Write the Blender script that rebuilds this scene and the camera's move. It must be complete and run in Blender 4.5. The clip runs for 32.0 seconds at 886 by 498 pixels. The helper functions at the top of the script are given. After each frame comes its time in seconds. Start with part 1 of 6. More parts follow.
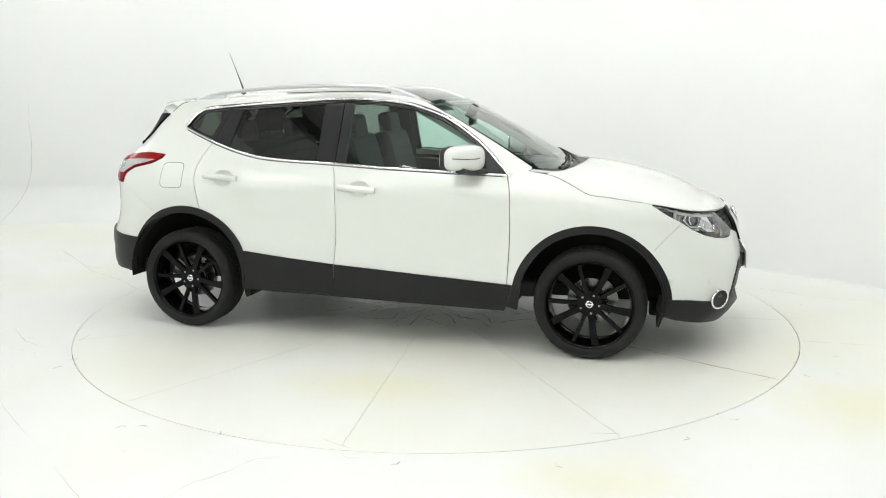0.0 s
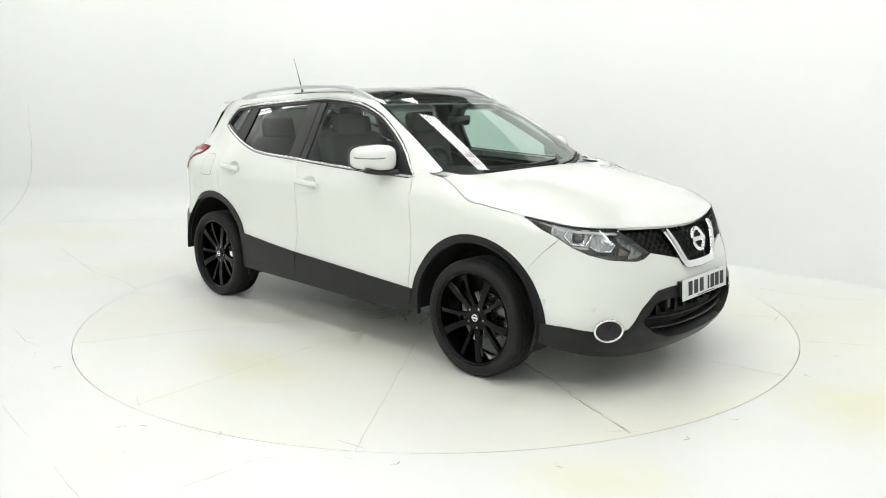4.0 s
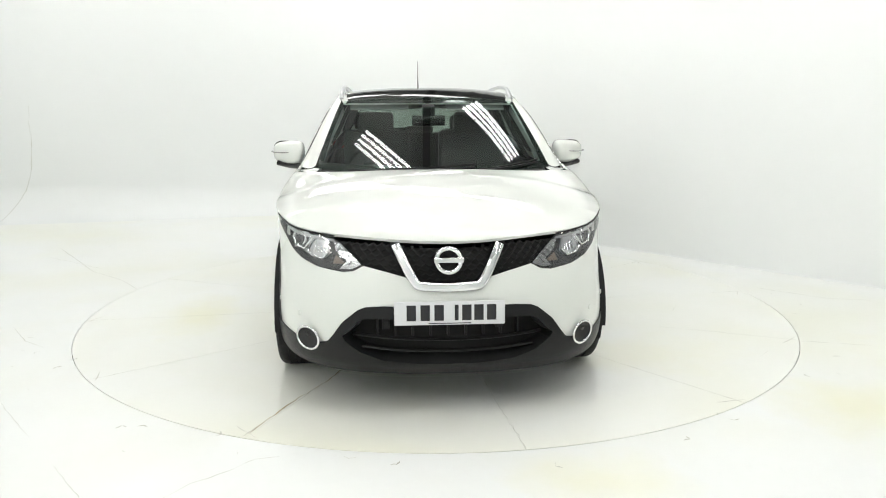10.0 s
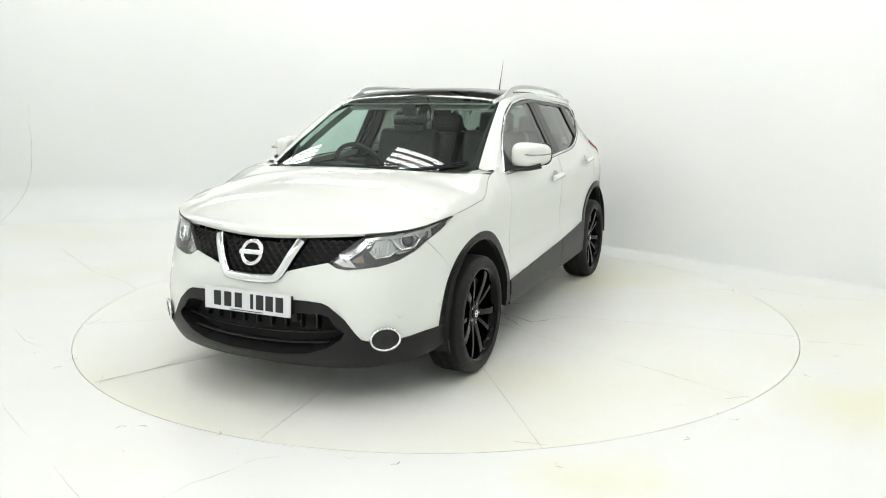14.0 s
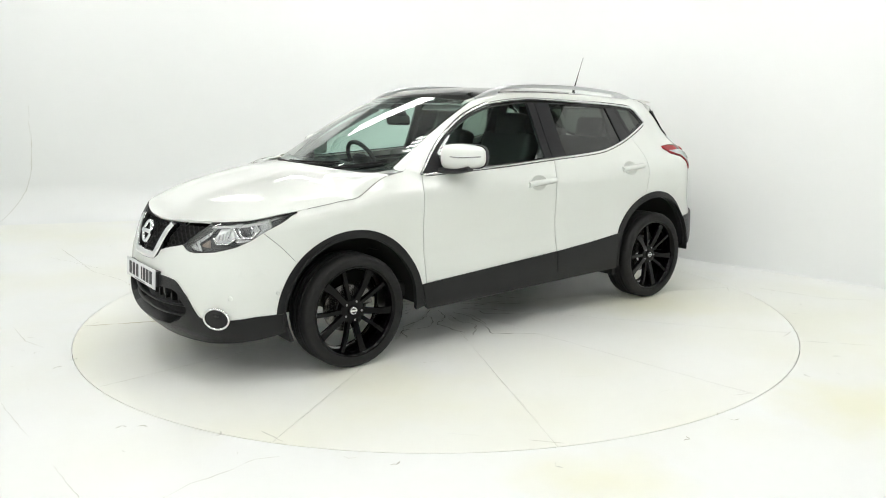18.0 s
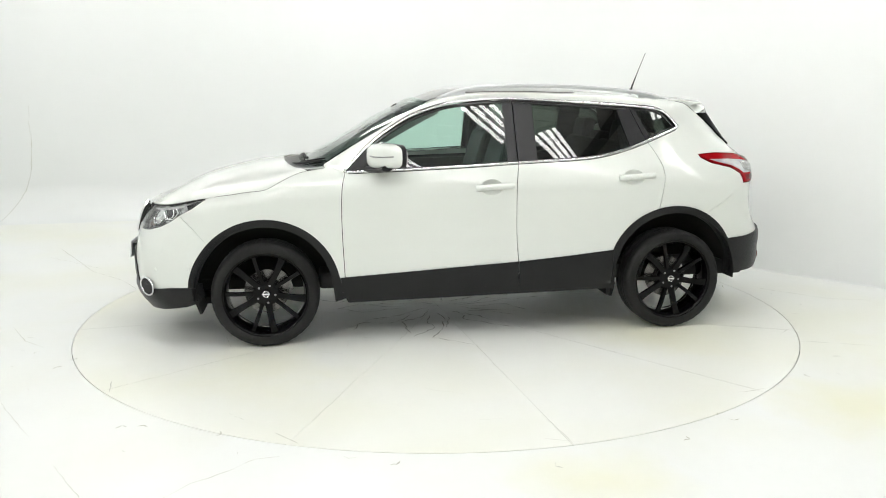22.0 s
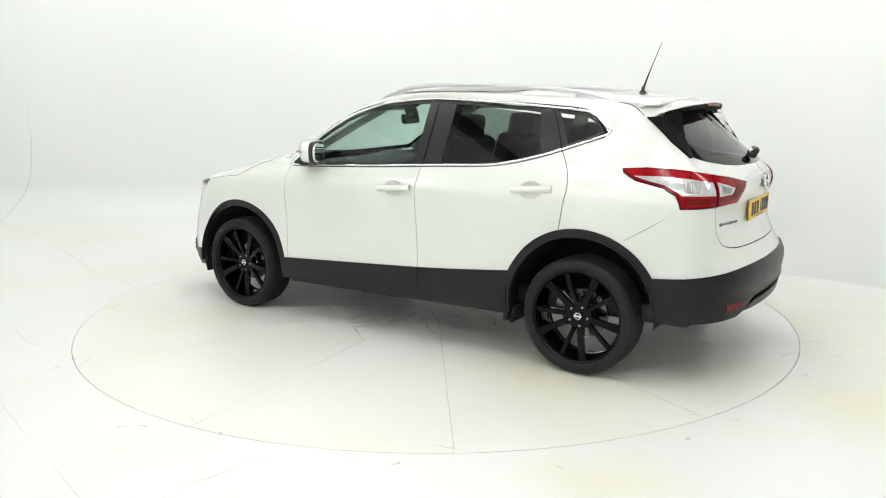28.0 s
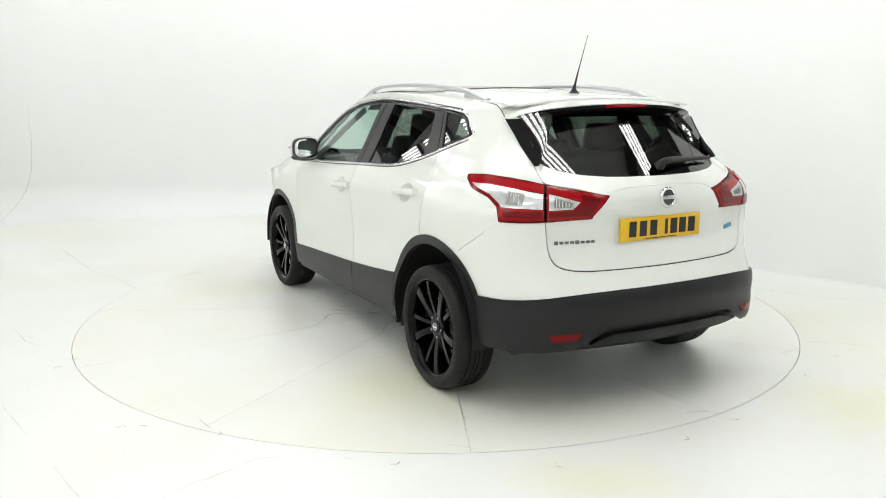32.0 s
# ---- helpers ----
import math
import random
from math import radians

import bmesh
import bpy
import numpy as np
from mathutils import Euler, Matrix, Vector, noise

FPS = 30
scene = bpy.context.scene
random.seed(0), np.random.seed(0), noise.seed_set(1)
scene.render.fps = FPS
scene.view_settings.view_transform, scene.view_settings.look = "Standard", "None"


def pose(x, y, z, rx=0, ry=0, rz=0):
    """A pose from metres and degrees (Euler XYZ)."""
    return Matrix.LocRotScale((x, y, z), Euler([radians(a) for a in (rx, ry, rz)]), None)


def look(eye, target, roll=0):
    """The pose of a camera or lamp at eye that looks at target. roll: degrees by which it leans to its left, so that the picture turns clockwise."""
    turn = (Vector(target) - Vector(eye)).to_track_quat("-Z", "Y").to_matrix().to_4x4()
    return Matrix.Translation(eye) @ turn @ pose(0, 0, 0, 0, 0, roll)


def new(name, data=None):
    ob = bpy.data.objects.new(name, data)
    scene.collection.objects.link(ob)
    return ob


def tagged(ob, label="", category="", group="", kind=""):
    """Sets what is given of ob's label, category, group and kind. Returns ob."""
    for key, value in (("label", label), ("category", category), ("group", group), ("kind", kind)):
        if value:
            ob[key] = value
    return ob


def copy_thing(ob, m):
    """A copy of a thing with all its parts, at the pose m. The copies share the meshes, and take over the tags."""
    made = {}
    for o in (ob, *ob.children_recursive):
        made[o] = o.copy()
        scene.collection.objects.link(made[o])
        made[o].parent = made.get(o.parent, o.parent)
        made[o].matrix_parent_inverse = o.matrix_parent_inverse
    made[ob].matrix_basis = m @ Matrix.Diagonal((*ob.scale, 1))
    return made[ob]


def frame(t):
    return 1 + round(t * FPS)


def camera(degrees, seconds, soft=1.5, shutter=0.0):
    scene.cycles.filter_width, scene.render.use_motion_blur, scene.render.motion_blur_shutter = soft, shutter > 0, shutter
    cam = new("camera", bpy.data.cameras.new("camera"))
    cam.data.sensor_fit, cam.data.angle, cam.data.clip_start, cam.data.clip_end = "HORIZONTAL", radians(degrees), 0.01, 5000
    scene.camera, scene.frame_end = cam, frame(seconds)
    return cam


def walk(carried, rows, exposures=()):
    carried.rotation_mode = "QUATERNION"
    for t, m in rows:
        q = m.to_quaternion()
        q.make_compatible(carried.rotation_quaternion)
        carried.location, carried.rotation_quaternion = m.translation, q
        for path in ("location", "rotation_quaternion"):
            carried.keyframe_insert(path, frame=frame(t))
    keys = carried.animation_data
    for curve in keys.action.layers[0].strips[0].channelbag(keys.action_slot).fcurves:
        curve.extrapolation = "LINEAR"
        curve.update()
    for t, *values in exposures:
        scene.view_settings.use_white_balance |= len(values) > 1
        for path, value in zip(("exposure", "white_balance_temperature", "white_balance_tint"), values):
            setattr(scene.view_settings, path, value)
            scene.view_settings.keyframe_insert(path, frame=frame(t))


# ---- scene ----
# ---------- camera: one fixed tripod view ----------
cam = camera(59.4, 32.0, 1.0)
EYE = Vector((0.0, -5.6055, 1.5132))
AIM = EYE + Vector((0.00779, 0.98165, -0.19054))
walk(cam, [(0.0, look(EYE, AIM, -0.05)), (32.0, look(EYE, AIM, -0.05))], exposures=[(0.0, 0.0), (32.0, 0.0)])

# ---------- world: dim warehouse air, the tubes give the light ----------
world = bpy.data.worlds.new("world")
scene.world = world
world.use_nodes = True
world.node_tree.nodes["Background"].inputs[0].default_value = (0.75, 0.8, 0.8, 1)
world.node_tree.nodes["Background"].inputs[1].default_value = 0.15

TURN_RATE = -7.0778      # degrees a second
TURN_START = -128.861 + 16 * 7.0778
TUBE_POWER = 10.9
RING = 2.468


# ---------- materials ----------
def material(name, color, rough=0.5, metal=0.0, spec=0.5, coat=0.0, vary=0.0, scale=8.0, second=None, bump=0.0, bump_scale=200.0,
             emit=None, power=0.0, rough_vary=0.0):
    """A principled surface with colour variation at two scales and a fine relief."""
    m = bpy.data.materials.new(name)
    m.use_nodes = True
    nt = m.node_tree
    b = nt.nodes["Principled BSDF"]
    b.inputs["Base Color"].default_value = (*color, 1)
    b.inputs["Roughness"].default_value = rough
    b.inputs["Metallic"].default_value = metal
    b.inputs["Specular IOR Level"].default_value = spec
    b.inputs["Coat Weight"].default_value = coat
    b.inputs["Coat Roughness"].default_value = 0.03
    tc = nt.nodes.new("ShaderNodeTexCoord")
    if vary > 0 or second:
        n1 = nt.nodes.new("ShaderNodeTexNoise")
        n1.inputs["Scale"].default_value, n1.inputs["Detail"].default_value = scale, 6
        nt.links.new(tc.outputs["Object"], n1.inputs["Vector"])
        n2 = nt.nodes.new("ShaderNodeTexNoise")
        n2.inputs["Scale"].default_value, n2.inputs["Detail"].default_value = scale * 14, 3
        nt.links.new(tc.outputs["Object"], n2.inputs["Vector"])
        add = nt.nodes.new("ShaderNodeMath")
        add.operation = "MULTIPLY_ADD"
        nt.links.new(n2.outputs["Fac"], add.inputs[0])
        add.inputs[1].default_value = 0.35
        nt.links.new(n1.outputs["Fac"], add.inputs[2])
        ramp = nt.nodes.new("ShaderNodeMapRange")
        ramp.inputs[1].default_value, ramp.inputs[2].default_value = 0.45, 0.95
        nt.links.new(add.outputs[0], ramp.inputs[0])
        mix = nt.nodes.new("ShaderNodeMix")
        mix.data_type = "RGBA"
        other = second or tuple(max(0.0, c * (1 - vary)) for c in color)
        mix.inputs[6].default_value, mix.inputs[7].default_value = (*color, 1), (*other, 1)
        nt.links.new(ramp.outputs[0], mix.inputs[0])
        nt.links.new(mix.outputs[2], b.inputs["Base Color"])
        if rough_vary:
            rr = nt.nodes.new("ShaderNodeMapRange")
            rr.inputs[1].default_value, rr.inputs[2].default_value = 0.4, 0.95
            rr.inputs[3].default_value, rr.inputs[4].default_value = rough, rough + rough_vary
            nt.links.new(add.outputs[0], rr.inputs[0])
            nt.links.new(rr.outputs[0], b.inputs["Roughness"])
    if bump > 0:
        n3 = nt.nodes.new("ShaderNodeTexNoise")
        n3.inputs["Scale"].default_value, n3.inputs["Detail"].default_value = bump_scale, 3
        nt.links.new(tc.outputs["Object"], n3.inputs["Vector"])
        bp = nt.nodes.new("ShaderNodeBump")
        bp.inputs["Strength"].default_value, bp.inputs["Distance"].default_value = bump, 0.002
        nt.links.new(n3.outputs["Fac"], bp.inputs["Height"])
        nt.links.new(bp.outputs[0], b.inputs["Normal"])
    if emit:
        b.inputs["Emission Color"].default_value = (*emit, 1)
        b.inputs["Emission Strength"].default_value = power
    return m


def glass(name, tint, rough=0.0, gloss=0.07):
    """Thin sheet glass: tinted see-through with a gloss that rises at grazing angles."""
    m = bpy.data.materials.new(name)
    m.use_nodes = True
    nt = m.node_tree
    out = nt.nodes["Material Output"]
    nt.nodes.remove(nt.nodes["Principled BSDF"])
    tr = nt.nodes.new("ShaderNodeBsdfTransparent")
    tr.inputs[0].default_value = (*tint, 1)
    gl = nt.nodes.new("ShaderNodeBsdfGlossy")
    gl.inputs["Roughness"].default_value = rough
    gl.inputs[0].default_value = (1, 1, 1, 1)
    lw = nt.nodes.new("ShaderNodeLayerWeight")
    lw.inputs[0].default_value = 0.5
    pw = nt.nodes.new("ShaderNodeMath")
    pw.operation, pw.inputs[1].default_value = "POWER", 5.0
    nt.links.new(lw.outputs["Facing"], pw.inputs[0])
    fr = nt.nodes.new("ShaderNodeMath")
    fr.operation, fr.inputs[1].default_value, fr.inputs[2].default_value = "MULTIPLY_ADD", 0.9, gloss
    nt.links.new(pw.outputs[0], fr.inputs[0])
    mix = nt.nodes.new("ShaderNodeMixShader")
    nt.links.new(fr.outputs[0], mix.inputs[0])
    nt.links.new(tr.outputs[0], mix.inputs[1])
    nt.links.new(gl.outputs[0], mix.inputs[2])
    nt.links.new(mix.outputs[0], out.inputs[0])
    return m


PAINT = material("white_paint", (0.75, 0.775, 0.735), rough=0.35, coat=1.0, vary=0.02, scale=3)
CLAD = material("dark_cladding", (0.0135, 0.014, 0.0144), rough=0.36, spec=0.26, vary=0.2, scale=6, bump=0.25, bump_scale=900)
FIN = material("deflector_black", (0.006, 0.006, 0.006), rough=0.5, spec=0.08, vary=0.1, scale=10)
GAP = material("gap_black", (0.004, 0.004, 0.004), rough=0.8)
UNDER = material("underbody", (0.006, 0.006, 0.006), rough=0.8, vary=0.4, scale=5)
RUBBER = material("tyre_rubber", (0.013, 0.013, 0.013), rough=0.6, spec=0.28, vary=0.3, scale=12, bump=0.2, bump_scale=500)
ALLOY = material("black_alloy", (0.0025, 0.0025, 0.003), rough=0.08, spec=0.16, coat=0.0, vary=0.1, scale=10)
STEEL = material("brake_steel", (0.30, 0.29, 0.28), rough=0.35, metal=1.0, vary=0.3, scale=20)
BRAKE = material("worn_brake_steel", (0.19, 0.187, 0.182), rough=0.25, metal=0.9, vary=0.4, scale=20)
BADGE = material("badge_chrome", (0.30, 0.30, 0.31), rough=0.2, metal=1.0, vary=0.2, scale=60)
CHROME = material("chrome", (0.82, 0.83, 0.84), rough=0.07, metal=1.0, vary=0.02, scale=10)
SATIN = material("satin_alloy", (0.62, 0.63, 0.64), rough=0.28, metal=1.0, vary=0.05, scale=10)
PIANO = material("gloss_black", (0.008, 0.008, 0.008), rough=0.08, vary=0.1, scale=10)
PILLAR = material("pillar_black", (0.013, 0.013, 0.0145), rough=0.32, spec=0.35, vary=0.1, scale=10)
TRIM = material("cabin_trim", (0.014, 0.014, 0.015), rough=0.65, vary=0.25, scale=10, bump=0.2, bump_scale=700)
LEATHER = material("seat_leather", (0.010, 0.010, 0.010), rough=0.55, vary=0.25, scale=14, bump=0.3, bump_scale=400)
MESH = material("grille_plastic", (0.006, 0.006, 0.006), rough=0.38, spec=0.3, vary=0.1, scale=10)
LINER = material("headliner", (0.30, 0.31, 0.30), rough=0.9, vary=0.08, scale=20)
RED = material("red_lens", (0.33, 0.003, 0.006), rough=0.1, spec=0.25, coat=0.05, vary=0.2, scale=20)
DEEPRED = material("deep_red_lens", (0.17, 0.002, 0.004), rough=0.1, spec=0.25, coat=0.05, vary=0.2, scale=20)
CLEAR = material("clear_lamp_lens", (0.72, 0.73, 0.73), rough=0.16, metal=0.3, coat=0.8, vary=0.35, scale=30)
AMBER = material("amber_lens", (0.26, 0.215, 0.185), rough=0.25, vary=0.1, scale=30)
LAMPDARK = material("lamp_bezel", (0.085, 0.087, 0.09), rough=0.22, vary=0.2, scale=14)
LAMPGREY = material("lamp_housing", (0.72, 0.73, 0.74), rough=0.2, metal=0.85, vary=0.3, scale=14)
PLATE_W = material("plate_white", (0.74, 0.75, 0.76), rough=0.35, vary=0.03, scale=20)
PLATE_Y = material("plate_yellow", (0.78, 0.48, 0.02), rough=0.35, vary=0.05, scale=20)
INK = material("plate_ink", (0.015, 0.015, 0.018), rough=0.5, vary=0.1, scale=20)
BLUE = material("badge_blue", (0.10, 0.30, 0.46), rough=0.25, vary=0.1, scale=20)
GLASS_F = glass("cabin_glass", (0.70, 0.86, 0.80))
GLASS_W = glass("screen_glass", (0.74, 0.86, 0.81))
GLASS_P = glass("privacy_glass", (0.24, 0.28, 0.25))
GLASS_L = glass("lamp_glass", (0.93, 0.94, 0.94))
MIRROR = material("mirror_glass", (0.85, 0.9, 0.9), rough=0.02, metal=1.0)


# ---------- building helpers ----------
def link_mesh(name, verts, faces, mat, parent=None, label="", smooth=True):
    me = bpy.data.meshes.new(name)
    me.from_pydata([tuple(v) for v in verts], [], faces)
    me.update()
    if smooth:
        me.shade_smooth()
    me.materials.append(mat)
    ob = new(name, me)
    if parent:
        ob.parent = parent
    if label:
        ob["label"] = label
    return ob


def part(name, bm, mat, parent=None, label="", smooth=None):
    """One bmesh as one mesh object under a thing or a part. smooth: degrees of the sharp-edge limit, or None for flat faces."""
    me = bpy.data.meshes.new(name)
    bmesh.ops.recalc_face_normals(bm, faces=bm.faces)
    if smooth is not None:
        for f in bm.faces:
            f.smooth = True
        for e in bm.edges:
            if len(e.link_faces) == 2 and e.calc_face_angle(0) > radians(smooth):
                e.smooth = False
    bm.to_mesh(me)
    bm.free()
    me.materials.append(mat)
    ob = new(name, me)
    if parent:
        ob.parent = parent
    if label:
        ob["label"] = label
    return ob


def box(bm, size, m=None, bevel=0.0, seg=2):
    g = bmesh.ops.create_cube(bm, size=1.0, matrix=Matrix.Diagonal((*size, 1)))
    vs = g["verts"]
    if bevel:
        es = list({e for v in vs for e in v.link_edges})
        r = bmesh.ops.bevel(bm, geom=es, offset=bevel, segments=seg, profile=0.6, affect="EDGES")
        vs = list({v for f in r["faces"] for v in f.verts} | {v for v in vs if v.is_valid})
    if m is not None:
        bmesh.ops.transform(bm, matrix=m, verts=vs)
    return vs


def lathe(bm, profile, n=48, m=None, close=False):
    """Turn a profile of (radius, height along y) round the y axis."""
    rings = []
    for i in range(n):
        a = 2 * math.pi * i / n
        rings.append([bm.verts.new((r * math.cos(a), h, r * math.sin(a))) for r, h in profile])
    k = len(profile)
    for i in range(n):
        A, B = rings[i], rings[(i + 1) % n]
        for j in range(k if close else k - 1):
            bm.faces.new((A[j], A[(j + 1) % k], B[(j + 1) % k], B[j]))
    if m is not None:
        bmesh.ops.transform(bm, matrix=m, verts=[v for r in rings for v in r])


def spline(points, per=6, closed=False):
    """A smooth line through the points (Catmull-Rom)."""
    P = [Vector(p) for p in points]
    n = len(P)
    out = []
    for i in range(n if closed else n - 1):
        if closed:
            a, b, c, d = P[i - 1], P[i], P[(i + 1) % n], P[(i + 2) % n]
        else:
            b, c = P[i], P[i + 1]
            a = P[i - 1] if i else 2 * b - c
            d = P[i + 2] if i + 2 < n else 2 * c - b
        for k in range(per):
            t = k / per
            out.append(0.5 * (2 * b + (c - a) * t + (2 * a - 5 * b + 4 * c - d) * t * t + (3 * b - 3 * c + d - a) * t ** 3))
    if not closed:
        out.append(P[-1].copy())
    return out


def tube(bm, path, radius, n=8, squash=1.0, up=(0, 0, 1), closed=False, caps=True):
    """Sweep a round or oval section along a line. radius: one value or one per point."""
    path = [Vector(p) for p in path]
    k = len(path)
    rings = []
    for i, p in enumerate(path):
        d = (path[(i + 1) % k] - path[i - 1]) if closed else (path[min(i + 1, k - 1)] - path[max(i - 1, 0)])
        d.normalize()
        s = d.cross(Vector(up))
        if s.length < 1e-4:
            s = d.cross(Vector((0, 1, 0)))
        s.normalize()
        w = s.cross(d).normalized()
        r = float(radius[i] if isinstance(radius, (list, tuple)) else radius)
        rings.append([bm.verts.new(p + r * (math.cos(2 * math.pi * j / n) * s + squash * math.sin(2 * math.pi * j / n) * w)) for j in range(n)])
    for i in range(k if closed else k - 1):
        A, B = rings[i], rings[(i + 1) % k]
        for j in range(n):
            bm.faces.new((A[j], A[(j + 1) % n], B[(j + 1) % n], B[j]))
    if caps and not closed:
        bm.faces.new(rings[0])
        bm.faces.new(rings[-1][::-1])
    return rings


def smooth_table(pairs, step=0.01, blur=5):
    xs = np.arange(pairs[0][0], pairs[-1][0] + step, step)
    ys = np.interp(xs, [a for a, _ in pairs], [b for _, b in pairs])
    pad = np.pad(ys, blur, mode="reflect", reflect_type="odd")
    k = np.hanning(2 * blur + 3)[1:-1]
    ys = np.convolve(pad, k / k.sum(), "valid")
    return lambda x: float(np.interp(x, xs, ys))
# ---------- the studio ----------
def floor_material(name, stain, spots, base):
    m = material(name, base, rough=0.29, vary=0.03, scale=1.2, rough_vary=0.08, bump=0.08, bump_scale=60)
    nt = m.node_tree
    b = nt.nodes["Principled BSDF"]
    src = b.inputs["Base Color"].links[0].from_socket
    tc = nt.nodes.new("ShaderNodeTexCoord")
    last = src
    for scale, lo, hi, col, w in ((0.55, 0.45, 0.75, (0.74, 0.73, 0.50), stain), (1.7, 0.48, 0.80, (0.76, 0.755, 0.60), stain * 0.6)):
        n = nt.nodes.new("ShaderNodeTexNoise")
        n.inputs["Scale"].default_value, n.inputs["Detail"].default_value, n.inputs["Roughness"].default_value = scale, 2, 0.5
        nt.links.new(tc.outputs["Object"], n.inputs["Vector"])
        r = nt.nodes.new("ShaderNodeMapRange")
        r.inputs[1].default_value, r.inputs[2].default_value, r.inputs[4].default_value = lo, hi, w
        nt.links.new(n.outputs["Fac"], r.inputs[0])
        mix = nt.nodes.new("ShaderNodeMix")
        mix.data_type = "RGBA"
        mix.inputs[7].default_value = (*col, 1)
        nt.links.new(r.outputs[0], mix.inputs[0])
        nt.links.new(last, mix.inputs[6])
        last = mix.outputs[2]
    # broad yellowish patches at their own places, with cloudy edges
    cloud = nt.nodes.new("ShaderNodeTexNoise")
    cloud.inputs["Scale"].default_value, cloud.inputs["Detail"].default_value = 4.0, 3
    nt.links.new(tc.outputs["Object"], cloud.inputs["Vector"])
    for x, y, rx, ry, w in spots:
        sub_ = nt.nodes.new("ShaderNodeVectorMath")
        sub_.operation, sub_.inputs[1].default_value = "SUBTRACT", (x, y, 0)
        nt.links.new(tc.outputs["Object"], sub_.inputs[0])
        mul = nt.nodes.new("ShaderNodeVectorMath")
        mul.operation, mul.inputs[1].default_value = "MULTIPLY", (1 / rx, 1 / ry, 0)
        nt.links.new(sub_.outputs[0], mul.inputs[0])
        far = nt.nodes.new("ShaderNodeVectorMath")
        far.operation = "LENGTH"
        nt.links.new(mul.outputs[0], far.inputs[0])
        add = nt.nodes.new("ShaderNodeMath")
        add.operation = "ADD"
        nt.links.new(far.outputs["Value"], add.inputs[0])
        nt.links.new(cloud.outputs["Fac"], add.inputs[1])
        r = nt.nodes.new("ShaderNodeMapRange")
        r.inputs[1].default_value, r.inputs[2].default_value, r.inputs[3].default_value, r.inputs[4].default_value = 0.7, 1.6, w, 0.0
        nt.links.new(add.outputs[0], r.inputs[0])
        mix = nt.nodes.new("ShaderNodeMix")
        mix.data_type = "RGBA"
        mix.inputs[7].default_value = (0.77, 0.755, 0.53, 1)
        nt.links.new(r.outputs[0], mix.inputs[0])
        nt.links.new(last, mix.inputs[6])
        last = mix.outputs[2]
    nt.links.new(last, b.inputs["Base Color"])
    return m


FLOOR = floor_material("white_floor_paint", 0.35, ((0.66, -2.70, 0.40, 0.26, 0.55), (2.10, -1.95, 0.45, 0.40, 0.6), (3.0, -1.2, 0.5, 0.5, 0.4)), (0.82, 0.835, 0.82))
TABLE = floor_material("white_turntable_paint", 0.38, ((0.11, -1.68, 0.62, 0.25, 0.5), (-1.3, 0.9, 0.5, 0.5, 0.4), (1.2, 1.2, 0.4, 0.6, 0.35)), (0.82, 0.832, 0.80))
WALL = material("white_wall_paint", (0.80, 0.818, 0.81), rough=0.55, vary=0.015, scale=0.8, bump=0.05, bump_scale=40)
ROOF = material("warehouse_roof", (0.42, 0.435, 0.42), rough=0.6, vary=0.2, scale=1.0)
BEAM = material("warehouse_steel", (0.05, 0.05, 0.05), rough=0.5, vary=0.2, scale=3)
CRACK = material("crack_grey", (0.66, 0.655, 0.59), rough=0.9, vary=0.35, scale=9)
DEEP_CRACK = material("deep_crack", (0.36, 0.35, 0.31), rough=0.9, vary=0.5, scale=12)
RUST = material("rust_stain", (0.62, 0.54, 0.36), rough=0.9, vary=0.5, scale=9)
TUBE = material("tube_light", (0.9, 0.9, 0.9), rough=0.4, emit=(1.0, 0.988, 0.968), power=TUBE_POWER)
SEAM = material("seam_grey", (0.40, 0.40, 0.37), rough=0.9, vary=0.3, scale=6)
CASE = material("lamp_case", (0.30, 0.31, 0.31), rough=0.4, vary=0.05, scale=4)


def floor_plate():
    """The studio floor: one sheet with a round opening for the turntable."""
    bm = bmesh.new()
    n = 160
    inner = [bm.verts.new(((RING + 0.0005) * math.cos(2 * math.pi * i / n), (RING + 0.0005) * math.sin(2 * math.pi * i / n), 0)) for i in range(n)]
    low = [bm.verts.new((v.co.x, v.co.y, -0.05)) for v in inner]
    outer = []
    for i in range(n):
        a = 2 * math.pi * i / n
        c, s = math.cos(a), math.sin(a)
        k = 14.0 / max(abs(c), abs(s))
        outer.append(bm.verts.new((k * c, k * s, 0)))
    for i in range(n):
        j = (i + 1) % n
        bm.faces.new((inner[i], inner[j], outer[j], outer[i]))
        bm.faces.new((low[i], low[j], inner[j], inner[i]))
    ob = part("floor", bm, FLOOR)
    return tagged(ob, "white painted studio floor with yellowish stains", "floor", kind="structure")


floor = floor_plate()
bm = bmesh.new()
bmesh.ops.create_circle(bm, cap_ends=True, segments=96, radius=RING + 0.2, matrix=Matrix.Translation((0, 0, -0.05)))
pit = tagged(part("floor_pit", bm, GAP), "dark pit under the turntable", "pit", kind="structure")


